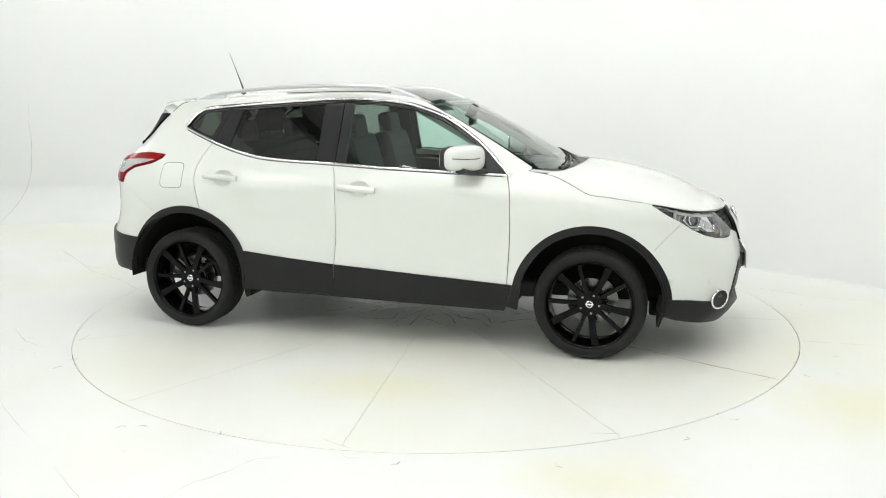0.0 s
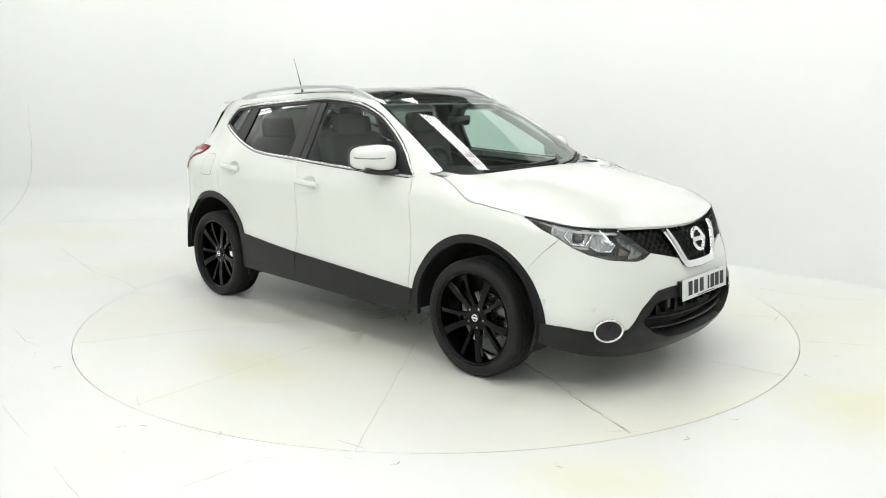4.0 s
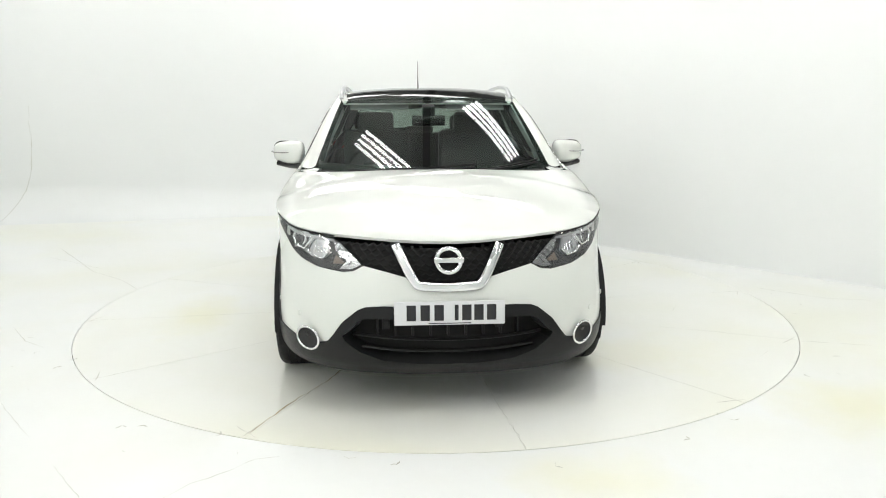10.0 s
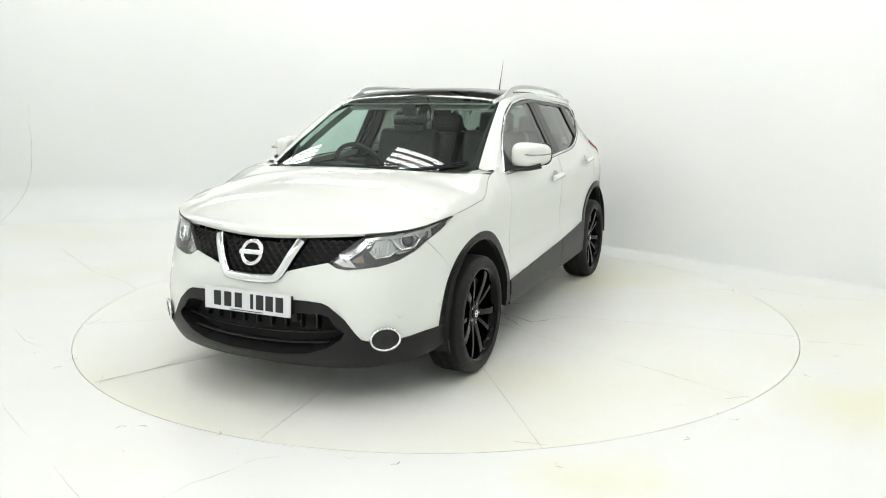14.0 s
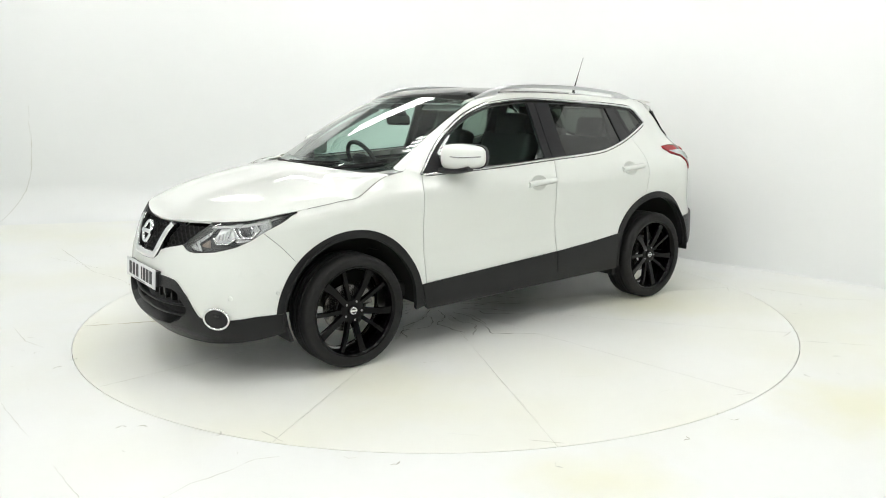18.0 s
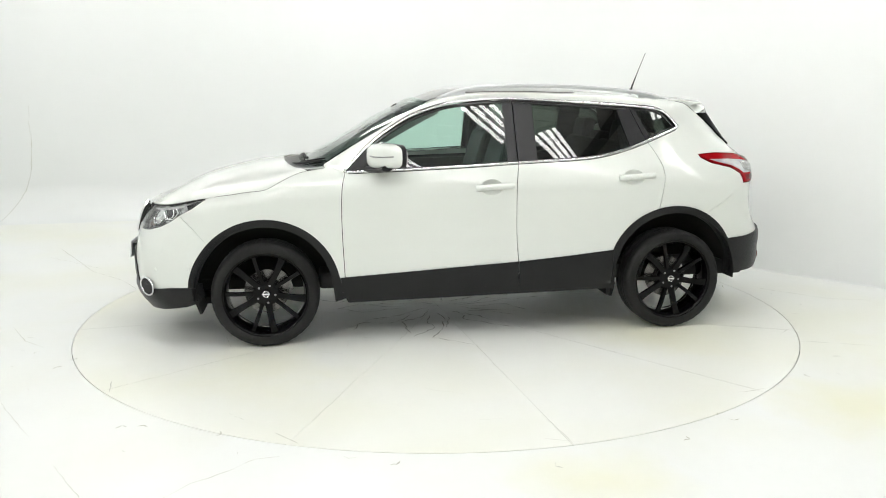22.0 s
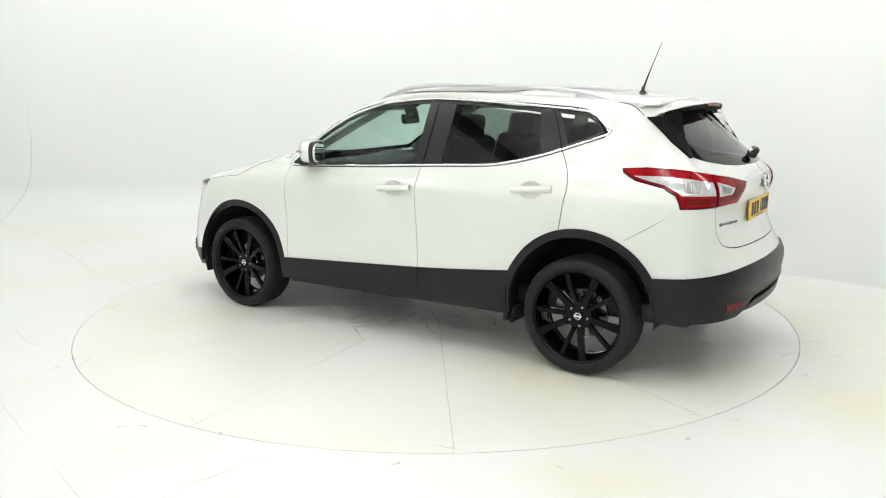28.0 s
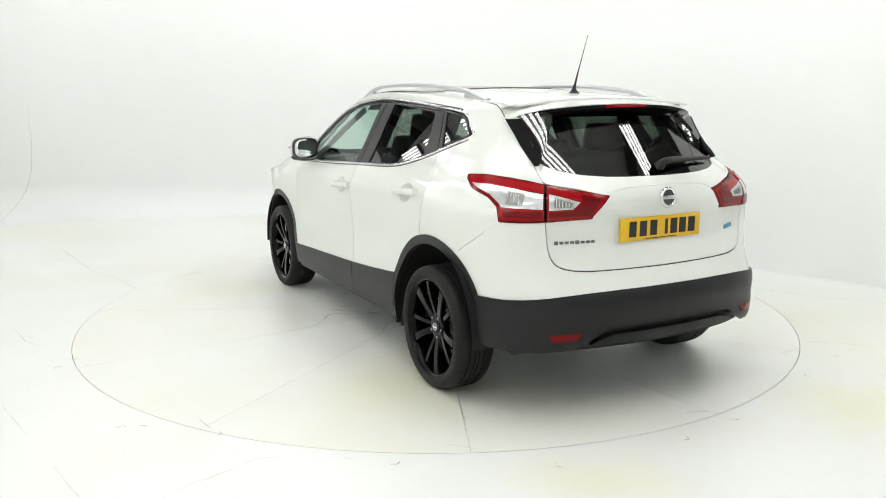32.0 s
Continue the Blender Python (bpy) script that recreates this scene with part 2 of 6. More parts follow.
def turntable():
    """A steel disc under twelve painted wedge boards with thin seams."""
    bm = bmesh.new()
    lathe(bm, [(0.0, -0.008), (RING - 0.004, -0.008), (RING - 0.004, -0.04), (0.0, -0.04)], 120)
    bmesh.ops.transform(bm, matrix=pose(0, 0, 0, 90, 0, 0), verts=bm.verts[:])
    bmesh.ops.remove_doubles(bm, verts=bm.verts[:], dist=1e-5)
    ob = part("turntable", bm, SEAM)
    tagged(ob, "round white painted turntable of twelve wedge boards with cracked seams", "turntable")
    for k in range(12):
        a0, a1 = radians(5.5 + 30 * k), radians(35.5 + 30 * k)
        bm = bmesh.new()
        g = 0.0008
        rim = []
        for i in range(13):
            a = a0 + (a1 - a0) * i / 12
            rim.append(Vector(((RING - 0.004) * math.cos(a), (RING - 0.004) * math.sin(a), 0)))
        mid = (a0 + a1) / 2
        shift = Vector((math.cos(mid), math.sin(mid), 0)) * g / math.sin(radians(15))
        top = [bm.verts.new(p) for p in [shift] + [p + Vector((math.sin(a0), -math.cos(a0), 0)) * -g if i == 0 else (p + Vector((math.sin(a1), -math.cos(a1), 0)) * g if i == 12 else p) for i, p in enumerate(rim)]]
        low = [bm.verts.new((v.co.x, v.co.y, -0.009)) for v in top]
        bm.faces.new(top)
        for i in range(len(top)):
            j = (i + 1) % len(top)
            bm.faces.new((low[i], low[j], top[j], top[i]))
        part("wedge_board", bm, TABLE, ob)
    return ob


table_disc = turntable()


def crack(name, pts, width, mat, parent=None, z=0.0012, seed=1, rough=1.0, branch=0):
    """A ragged flat flake line of lifted paint along a path on the floor."""
    rnd = random.Random(seed)
    line = []
    for p, q in zip(pts, pts[1:]):
        p, q = Vector((*p, 0)), Vector((*q, 0))
        n = max(2, int((q - p).length / 0.035))
        for i in range(n):
            d = (q - p).normalized()
            s = Vector((-d.y, d.x, 0))
            line.append(p.lerp(q, i / n) + s * rnd.uniform(-1, 1) * 0.005 * rough)
    line.append(Vector((*pts[-1], 0)))
    verts, faces = [], []
    for i, p in enumerate(line):
        d = (line[min(i + 1, len(line) - 1)] - line[max(i - 1, 0)]).normalized()
        s = Vector((-d.y, d.x, 0))
        w = 0.65 * width * rnd.uniform(0.1, 1.0) * (0.4 if i in (0, len(line) - 1) else 1)
        verts += [p + s * w / 2 + Vector((0, 0, z)), p - s * w / 2 + Vector((0, 0, z))]
    for i in range(len(line) - 1):
        faces.append((2 * i + 1, 2 * i + 3, 2 * i + 2, 2 * i))
    return link_mesh(name, verts, faces, mat, parent, smooth=False)


def polar(r, a):
    return (r * math.cos(radians(a)), r * math.sin(radians(a)))


def table_wear():
    """Cracks in the table's paint: along the seams, and a web round its middle."""
    rnd = random.Random(5)
    for k in range(12):
        a = 5.5 + 30 * k
        for r0, r1, w in ((0.25, 0.9, 0.005), (0.9, 1.6, 0.004), (1.6, 2.2, 0.004), (2.2, 2.455, 0.006)):
            if rnd.random() < 0.8:
                crack("paint_crack", [polar(r0, a + rnd.uniform(-0.12, 0.12)), polar(r1, a + rnd.uniform(-0.12, 0.12))], w, CRACK, table_disc, seed=k * 7 + int(r0 * 10))
        if rnd.random() < 0.6:
            crack("paint_chip", [polar(2.37, a - 2.5), polar(2.41, a - 0.5), polar(2.44, a + 1.0)], 0.010, CRACK, table_disc, seed=k + 90)
    crack("rust_crack", [polar(1.35, 335.0), polar(1.7, 335.6), polar(2.0, 335.0), polar(2.45, 335.3)], 0.016, RUST, table_disc, z=0.001, seed=31)
    crack("paint_crack", [polar(1.3, 335.2), polar(1.8, 335.6), polar(2.45, 335.2)], 0.008, CRACK, table_disc, z=0.0016, seed=32)
    for i in range(26):
        a = 360 * i / 26 + rnd.uniform(-5, 5)
        r0 = rnd.uniform(0.05, 0.3)
        pts = [polar(r0, a)]
        for j in range(rnd.randint(2, 4)):
            r0 += rnd.uniform(0.10, 0.22)
            pts.append(polar(r0, a + rnd.uniform(-14, 14)))
        crack("paint_crack", pts, 0.013, DEEP_CRACK, table_disc, seed=200 + i, rough=2.4)
    for i in range(16):
        a, r = rnd.uniform(0, 360), rnd.uniform(0.5, 2.35)
        crack("paint_crack", [polar(r, a), polar(r + rnd.uniform(-0.1, 0.1), a + rnd.uniform(2, 9))], 0.004, CRACK, table_disc, seed=300 + i)


table_wear()


def floor_wear():
    """Cracks, chips and fixing marks in the fixed floor's paint."""
    for k, (pts, w) in enumerate((([(-2.21, -1.88), (-2.03, -2.09), (-1.86, -2.28)], 0.006), ([(-1.61, -2.57), (-1.5, -2.7), (-1.38, -2.84)], 0.006),
                                  ([(-1.06, -2.84), (-0.99, -2.73), (-0.87, -2.63), (-0.82, -2.56), (-0.78, -2.51), (-0.68, -2.49)], 0.008),
                                  ([(-3.84, 2.23), (-3.06, 1.17), (-2.68, 0.84), (-2.43, 0.52)], 0.010), ([(-3.74, 1.8), (-3.04, 1.29)], 0.006),
                                  ([(-2.85, -0.55), (-2.62, -0.85), (-2.42, -1.0)], 0.006), ([(2.6, 0.5), (3.0, 0.15), (3.3, 0.1)], 0.012), ([(2.3, -0.9), (2.7, -1.0)], 0.008))):
        crack("floor_crack", pts, w, CRACK, floor, seed=500 + k)
    rnd = random.Random(9)
    for k, (x, y) in enumerate(((-1.46, -2.17), (-1.36, -2.18), (-1.01, -2.28), (-0.4, -2.49), (-0.2, -2.57), (1.4, -2.04), (1.4, -2.11), (1.11, -2.35), (-2.16, -1.33), (-2.42, -1.06), (-2.17, -1.22), (-2.59, -0.79),
                                (2.05, -1.5), (2.4, -1.2), (0.5, -2.56), (2.55, -0.3))):
        a = rnd.uniform(0, 6.28)
        crack("paint_chip", [(x, y), (x + 0.03 * math.cos(a), y + 0.03 * math.sin(a)), (x + 0.05 * math.cos(a + 0.6), y + 0.05 * math.sin(a + 0.6))], 0.016, CRACK, floor, seed=600 + k)
    for k in range(40):
        a, r = rnd.uniform(0, 360), rnd.uniform(2.5, 4.2)
        x, y = polar(r, a)
        if x + y < 3.6:
            crack("paint_chip", [(x, y), (x + rnd.uniform(-0.03, 0.03), y + rnd.uniform(-0.03, 0.03))], 0.008, CRACK, floor, seed=700 + k)


floor_wear()


COVE = 0.45      # radius of the rounded foot of the left wall


def wall_sheet():
    """The seamless white backdrop wall: a long left run, a rounded bend and a right run at 45 degrees."""
    a, b, c = Vector((-6.68, 3.8641)), Vector((-1.09, 5.15)), Vector((9.88, -5.82))
    d1, d2 = (b - a).normalized(), (c - b).normalized()
    path = [a, b - d1 * 1.6]
    for k in range(1, 12):
        t = k / 12
        path.append((1 - t) ** 2 * (b - d1 * 1.6) + 2 * t * (1 - t) * b + t * t * (b + d2 * 1.6))
    path += [b + d2 * 1.6, c]
    H = 3.3
    bm = bmesh.new()
    rows = []
    for i, p in enumerate(path):
        d = (path[min(i + 1, len(path) - 1)] - path[max(i - 1, 0)]).normalized()
        nrm = Vector((-d.y, d.x))
        q = p + nrm * 0.12
        r = COVE if i < 2 else max(0.02, COVE * (1 - (i - 1) / 12))
        row = []
        for k in range(9):
            g = radians(90 * k / 8)
            w = p - nrm * r * (1 - math.sin(g))
            row.append(bm.verts.new((w.x, w.y, r * (1 - math.cos(g)) - 0.004)))
        rows.append(row + [bm.verts.new((p.x, p.y, H)), bm.verts.new((q.x, q.y, H)), bm.verts.new((q.x, q.y, -0.01))])
    for A, B in zip(rows, rows[1:]):
        for j in range(12):
            bm.faces.new((A[j], A[(j + 1) % 12], B[(j + 1) % 12], B[j]))
    bm.faces.new(rows[0])
    bm.faces.new(rows[-1][::-1])
    ob = part("wall_backdrop", bm, WALL, smooth=40)
    return tagged(ob, "seamless white painted backdrop wall", "wall", kind="structure")


backdrop = wall_sheet()


def wall_crack():
    """A crack in the wall's paint that runs down to the floor."""
    pts = [(-5.06, 1.42), (-5.075, 1.2), (-5.07, 1.0), (-5.09, 0.8), (-5.10, 0.63), (-5.15, 0.48), (-5.19, 0.36), (-5.25, 0.24), (-5.36, 0.03), (-5.52, 0.03), (-5.8, 0.03)]
    rnd = random.Random(3)
    line = []
    for (x0, z0), (x1, z1) in zip(pts, pts[1:]):
        for i in range(6):
            t = i / 6
            line.append((x0 + (x1 - x0) * t + rnd.uniform(-0.008, 0.008), z0 + (z1 - z0) * t))
    verts, faces = [], []
    for i, (x, z) in enumerate(line):
        w = 0.0055 * rnd.uniform(0.0, 1.0) * (0.5 if z > 1.0 else 1.0)
        y = 5.15 + 0.23004 * (x + 1.09) - 0.004 - (COVE - math.sqrt(COVE ** 2 - (COVE - z) ** 2) if z < COVE else 0.0) * 1.026
        dx, dz = (w, 0) if z > 0.05 else (0, w)
        verts += [(x - dx, y, z - dz), (x + dx, y, z + dz)]
    for i in range(len(line) - 1):
        faces.append((2 * i, 2 * i + 1, 2 * i + 3, 2 * i + 2))
    link_mesh("wall_crack", verts, faces, CRACK, backdrop, smooth=False)


wall_crack()


def warehouse():
    """Plain unseen shell that closes the place: light-bouncing side walls and a ribbed roof."""
    # south and west walls are set close in, to bounce light onto the car
    for name, p, s in (("wall_south", (0, -7.4, 3), (20.2, 0.2, 6.1)), ("wall_north", (0, 9.0, 3), (20.2, 0.2, 6.1)),
                       ("wall_west", (-6.8, -1.76, 3), (0.2, 11.08, 6.1)), ("wall_east", (10.0, 0, 3), (0.2, 17.8, 6.1))):
        bm = bmesh.new()
        box(bm, s, Matrix.Translation(p))
        tagged(part(name, bm, WALL), "unseen white wall that closes the room and bounces light", "wall", kind="structure")
    bm = bmesh.new()
    box(bm, (24.4, 24.4, 0.2), Matrix.Translation((0, 0, 6.15)))
    for i in range(60):
        box(bm, (24.0, 0.06, 0.07), Matrix.Translation((0, -11.7 + i * 0.4, 6.02)))
    tagged(part("ceiling", bm, ROOF), "grey ribbed metal warehouse roof", "ceiling", kind="structure")
    for i in range(5):
        bm = bmesh.new()
        box(bm, (0.16, 24.0, 0.3), Matrix.Translation((-9 + i * 4.5, 0, 5.8)))
        tagged(part("roof_beam", bm, BEAM), "dark steel roof beam", "beam", group="roof beams", kind="structure")


warehouse()


def tube_bank():
    """A hung fitting of four short fluorescent tubes side by side under a grey spine."""
    bank = new("tube_light")
    bm = bmesh.new()
    box(bm, (0.05, 1.30, 0.03), Matrix.Translation((0, 0, 0.075)), 0.006)
    part("spine", bm, CASE, bank, "grey metal spine")
    for i in range(4):
        bm = bmesh.new()
        tube(bm, [(-0.15 + 0.10 * i, -0.61, 0), (-0.15 + 0.10 * i, 0.61, 0)], 0.029, 10)
        part("fluorescent_tube", bm, TUBE, bank, "glowing white tube")
    for y in (-0.63, 0.63):
        bm = bmesh.new()
        box(bm, (0.40, 0.03, 0.09), Matrix.Translation((0, y, 0.035)), 0.006)
        part("end_holder", bm, CASE, bank)
    for y in (-0.5, 0.5):
        bm = bmesh.new()
        tube(bm, [(0, y, 0.09), (0, y, 2.16)], 0.004, 5)
        part("hanger_wire", bm, BEAM, bank)
    tagged(bank, "hung fitting of four glowing white fluorescent tubes", "ceiling light", "ceiling tube lights")
    return bank


# rows of fittings run parallel to the right-hand backdrop wall
# first two rows: -6.3, 6.9 and 9.8 are extra fittings added as fill light
LIGHT_ROWS = ((2.15, (-6.3, -4.5, -2.2, 0.0, 2.3, 4.6, 6.9)), (-0.4, (-7.6, -5.7, -1.0, 1.5, 5.4, 7.6, 9.8)), (-0.95, (3.6,)), (-3.1, (-9.4, -6.9, -4.1, -1.6, 0.5, 2.5, 4.5, 6.9)),
              (-5.8, (2.0, 4.5)), (-8.6, (-3.0, -0.6, 1.8, 4.2)), (-10.6, (-0.6, 1.8)))
first_bank = None
for row, places in LIGHT_ROWS:
    for along in places:
        m = pose((row + along) / 2, (row - along) / 2, 3.9, 0, 0, 45)
        if first_bank is None:
            first_bank = tube_bank()
            first_bank.matrix_world = m
        else:
            copy_thing(first_bank, m)

# ---------- the car: body surface ----------
# Car space: x forward, y to its left, z up; the wheelbase is 2.646 m.
HALF_BASE, WHEEL_Z, WHEEL_R = 1.323, 0.335, 0.335
OUTLINE = spline([(2.225, 0.0), (2.218, 0.14), (2.195, 0.29), (2.150, 0.45), (2.075, 0.60), (1.965, 0.725), (1.82, 0.815), (1.62, 0.872),
                  (1.323, 0.898), (0.8, 0.900), (0.0, 0.900), (-0.8, 0.900), (-1.323, 0.896), (-1.62, 0.870), (-1.82, 0.826), (-1.965, 0.752),
                  (-2.065, 0.63), (-2.125, 0.46), (-2.155, 0.28), (-2.168, 0.13), (-2.172, 0.0)], 12)
ARC = [0.0]
for p, q in zip(OUTLINE, OUTLINE[1:]):
    ARC.append(ARC[-1] + (Vector(q) - Vector(p)).length)
HALF = ARC[-1]
OX, OY = np.array([p[0] for p in OUTLINE]), np.array([p[1] for p in OUTLINE])
ARC = np.array(ARC)


def ux(x):
    """Arc position on the outline at x, on the flank."""
    return float(np.interp(-x, -OX, ARC))


def uf(y):
    """Arc position at y on the nose."""
    s = math.copysign(1, y)
    return s * float(np.interp(abs(y), OY[:97], ARC[:97]))


def ur(y):
    """Arc position at y on the tail: beyond HALF on the right side."""
    a = float(np.interp(abs(y), OY[::-1][:90], ARC[::-1][:90]))
    return a if y >= 0 else 2 * HALF - a


NOSE_IN = smooth_table([(0.10, 0.16), (0.20, 0.09), (0.27, 0.025), (0.36, 0.0), (0.50, 0.008), (0.58, 0.02), (0.66, 0.04), (0.74, 0.062), (0.80, 0.085), (0.86, 0.13),
                        (0.92, 0.20), (1.0, 0.32), (1.6, 0.9)], blur=4)
FLANK_IN = smooth_table([(0.10, 0.05), (0.22, 0.035), (0.30, 0.012), (0.42, 0.004), (0.50, 0.006), (0.60, 0.018), (0.72, 0.018), (0.86, 0.007), (0.955, 0.002), (0.985, 0.005), (1.02, 0.017),
                         (1.08, 0.04), (1.20, 0.108), (1.30, 0.160), (1.40, 0.210), (1.48, 0.252), (1.53, 0.292), (1.6, 0.36)], blur=2)
TAIL_IN = smooth_table([(0.10, 0.20), (0.24, 0.11), (0.32, 0.045), (0.40, 0.010), (0.44, 0.008), (0.485, 0.016), (0.535, 0.004), (0.585, 0.0), (0.615, 0.008), (0.645, 0.03), (0.70, 0.062), (0.78, 0.098), (0.85, 0.120), (0.95, 0.120), (1.01, 0.102),
                        (1.05, 0.096), (1.10, 0.115), (1.15, 0.16), (1.25, 0.255), (1.36, 0.365), (1.44, 0.45), (1.50, 0.52), (1.6, 0.66)], blur=3)


CORNER = smooth_table([(0.1, 0.0), (1.04, 0.0), (1.10, 0.018), (1.15, 0.045), (1.25, 0.115), (1.36, 0.175), (1.45, 0.215), (1.6, 0.25)], blur=4)
TAPER = smooth_table([(0.1, 0.0), (0.85, 0.0), (1.0, 0.012), (1.14, 0.028), (1.25, 0.03), (1.36, 0.02), (1.48, 0.0), (1.6, 0.0)], blur=4)


WAIST = smooth_table([(0.1, 0.0), (0.92, 0.0), (1.06, 0.028), (1.25, 0.026), (1.40, 0.012), (1.5, 0.0), (1.6, 0.0)], blur=4)


def body(u, z):
    """The body's skin at arc position u (signed from the nose, on over the tail) and height z."""
    side = 1.0
    if u < 0:
        u, side = -u, -1.0
    if u > HALF:
        u, side = 2 * HALF - u, -side
    x, y = float(np.interp(u, ARC, OX)), float(np.interp(u, ARC, OY))
    h = 0.02
    if u < h:
        nx, ny = 1.0, 0.0
    elif u > HALF - h:
        nx, ny = -1.0, 0.0
    else:
        dx = float(np.interp(u + h, ARC, OX) - np.interp(u - h, ARC, OX))
        dy = float(np.interp(u + h, ARC, OY) - np.interp(u - h, ARC, OY))
        k = math.hypot(dx, dy)
        nx, ny = dy / k, -dx / k
    f, r, s = max(nx, 0) ** 2, max(-nx, 0) ** 2, ny * ny
    taper = TAPER(z) * min(1.0, max(0.0, (-0.5 - x) / 1.0)) ** 1.5
    if x > 0.15:
        taper += WAIST(z) * min(1.0, (x - 0.15) / 0.7) ** 1.5 * min(1.0, max(0.0, (1.45 - x) / 0.4))
    inset = (2 * abs(nx * ny) * CORNER(z) if nx < 0 else 0.0) + f * NOSE_IN(z) + r * TAIL_IN(z) + s * (FLANK_IN(z) + taper)
    if nx > 0:
        inset -= 0.05 * math.sqrt(f * s) * min(1.0, max(0.0, (0.82 - z) / 0.2))
    return Vector((x - nx * inset, side * (y - ny * inset), z))


def skin_normal(fn, a, b, h=0.006):
    n = (fn(a + h, b) - fn(a - h, b)).cross(fn(a, b + h) - fn(a, b - h))
    return n.normalized() if n.length > 1e-12 else Vector((0, 0, 1))


HOOD_C = smooth_table([(0.6, 1.12), (1.0, 1.112), (1.15, 1.110), (1.25, 1.106), (1.40, 1.092), (1.59, 1.050), (1.74, 1.008), (1.86, 0.958), (1.98, 0.890), (2.06, 0.860), (2.12, 0.838), (2.2, 0.80)], blur=6)
HOOD_D = smooth_table([(0.6, 0.02), (0.95, 0.015), (1.09, 0.033), (1.2, 0.07), (1.3, 0.105), (1.6, 0.095), (1.88, 0.088), (2.0, 0.05), (2.2, 0.02)], blur=6)


def hood_z(x, y):
    return HOOD_C(x) - HOOD_D(x) * (abs(y) / 0.82) ** 2.5


def hood(x, y):
    return Vector((x, y, hood_z(x, y)))


def fender_top(u):
    """Height at which the body's skin meets the bonnet at arc position u."""
    z = 0.9
    for _ in range(8):
        p = body(u, z)
        z = 0.5 * z + 0.5 * hood_z(p.x, p.y)
    return z


ROOF_EDGE = smooth_table([(-2.0, 1.44), (-1.8, 1.462), (-1.6, 1.482), (-1.3, 1.504), (-0.9, 1.528), (-0.4, 1.545), (-0.1, 1.545), (0.1, 1.532), (0.25, 1.50), (0.40, 1.43), (0.60, 1.33), (0.80, 1.20), (0.95, 1.10)], blur=4)
ROOF_CROWN = smooth_table([(-2.0, 0.03), (-1.4, 0.04), (-0.6, 0.042), (0.1, 0.04), (0.30, 0.022), (0.5, 0.02)], blur=4)
ROOF_HALF = smooth_table([(-2.0, 0.54), (-1.7, 0.575), (-1.4, 0.60), (-0.9, 0.622), (-0.3, 0.632), (0.1, 0.625), (0.3, 0.60), (0.5, 0.6)], blur=4)


def roof(x, y):
    k = min(1.1, abs(y) / ROOF_HALF(x))
    return Vector((x, y, ROOF_EDGE(x) + ROOF_CROWN(x) * (1 - k ** 2.4)))


SCREEN_LOW = spline([(1.12, 0.0, 1.068), (1.112, 0.22, 1.072), (1.085, 0.43, 1.08), (1.035, 0.59, 1.09), (0.958, 0.720, 1.10)], 6)
SCREEN_TOP = spline([(0.325, 0.0, 1.522), (0.32, 0.2, 1.519), (0.31, 0.38, 1.512), (0.29, 0.50, 1.502), (0.262, 0.594, 1.488)], 6)


def screen(a, b):
    """The windscreen: a from -1 to 1 across, b from 0 (cowl) to 1 (roof)."""
    s = math.copysign(1, a)
    k = min(abs(a), 1.05) * (len(SCREEN_LOW) - 1)
    i = min(int(k), len(SCREEN_LOW) - 2)
    f = k - i
    lo, hi = SCREEN_LOW[i].lerp(SCREEN_LOW[i + 1], f), SCREEN_TOP[i].lerp(SCREEN_TOP[i + 1], f)
    p = lo.lerp(hi, b) + Vector((0.5, 0, 0.8)) * 0.012 * (1 - (2 * b - 1) ** 2)
    p.y *= s
    return p


def screen_facing(p, n):
    """The even outward direction of the windscreen's sheet."""
    t = 0.05 * (1 - 2 * (p.z - 1.07) / 0.45)
    return Vector((0.497 + 0.868 * t, 0.25 * p.y + 0.35 * p.y ** 3, 0.868 - 0.497 * t)).normalized()


def ease(t):
    t = min(1.0, max(0.0, t))
    return t * t * (3 - 2 * t)


def fender_facing(p, n):
    """The wing's outward direction, rolling over into the bonnet at its upper edge."""
    w = 0.5 * ease(1 - (hood_z(p.x, p.y) - p.z) / 0.11)
    return n.lerp(skin_normal(hood, p.x, p.y), w).normalized() if p.x > 0.86 else n


def hood_facing(p, n):
    """The bonnet's upward direction, rolling over into the wings and the nose at its edges."""
    q = body(ux(min(p.x, 1.75)), p.z) if p.x < 1.75 else body(0.9, p.z)
    side = 0.5 * ease(1 - (q.y - abs(p.y)) / 0.16) if p.x < 1.75 else 0.0
    front = 0.45 * ease(1 - (body(uf(min(abs(p.y), 0.55)), 0.86).x - p.x) / 0.10) if abs(p.y) < 0.6 else 0.0
    n = n.lerp(Vector((0.12, math.copysign(1.0, p.y), 0.10)).normalized(), side)
    return n.lerp(Vector((0.95, 0.0, 0.25)), front).normalized()


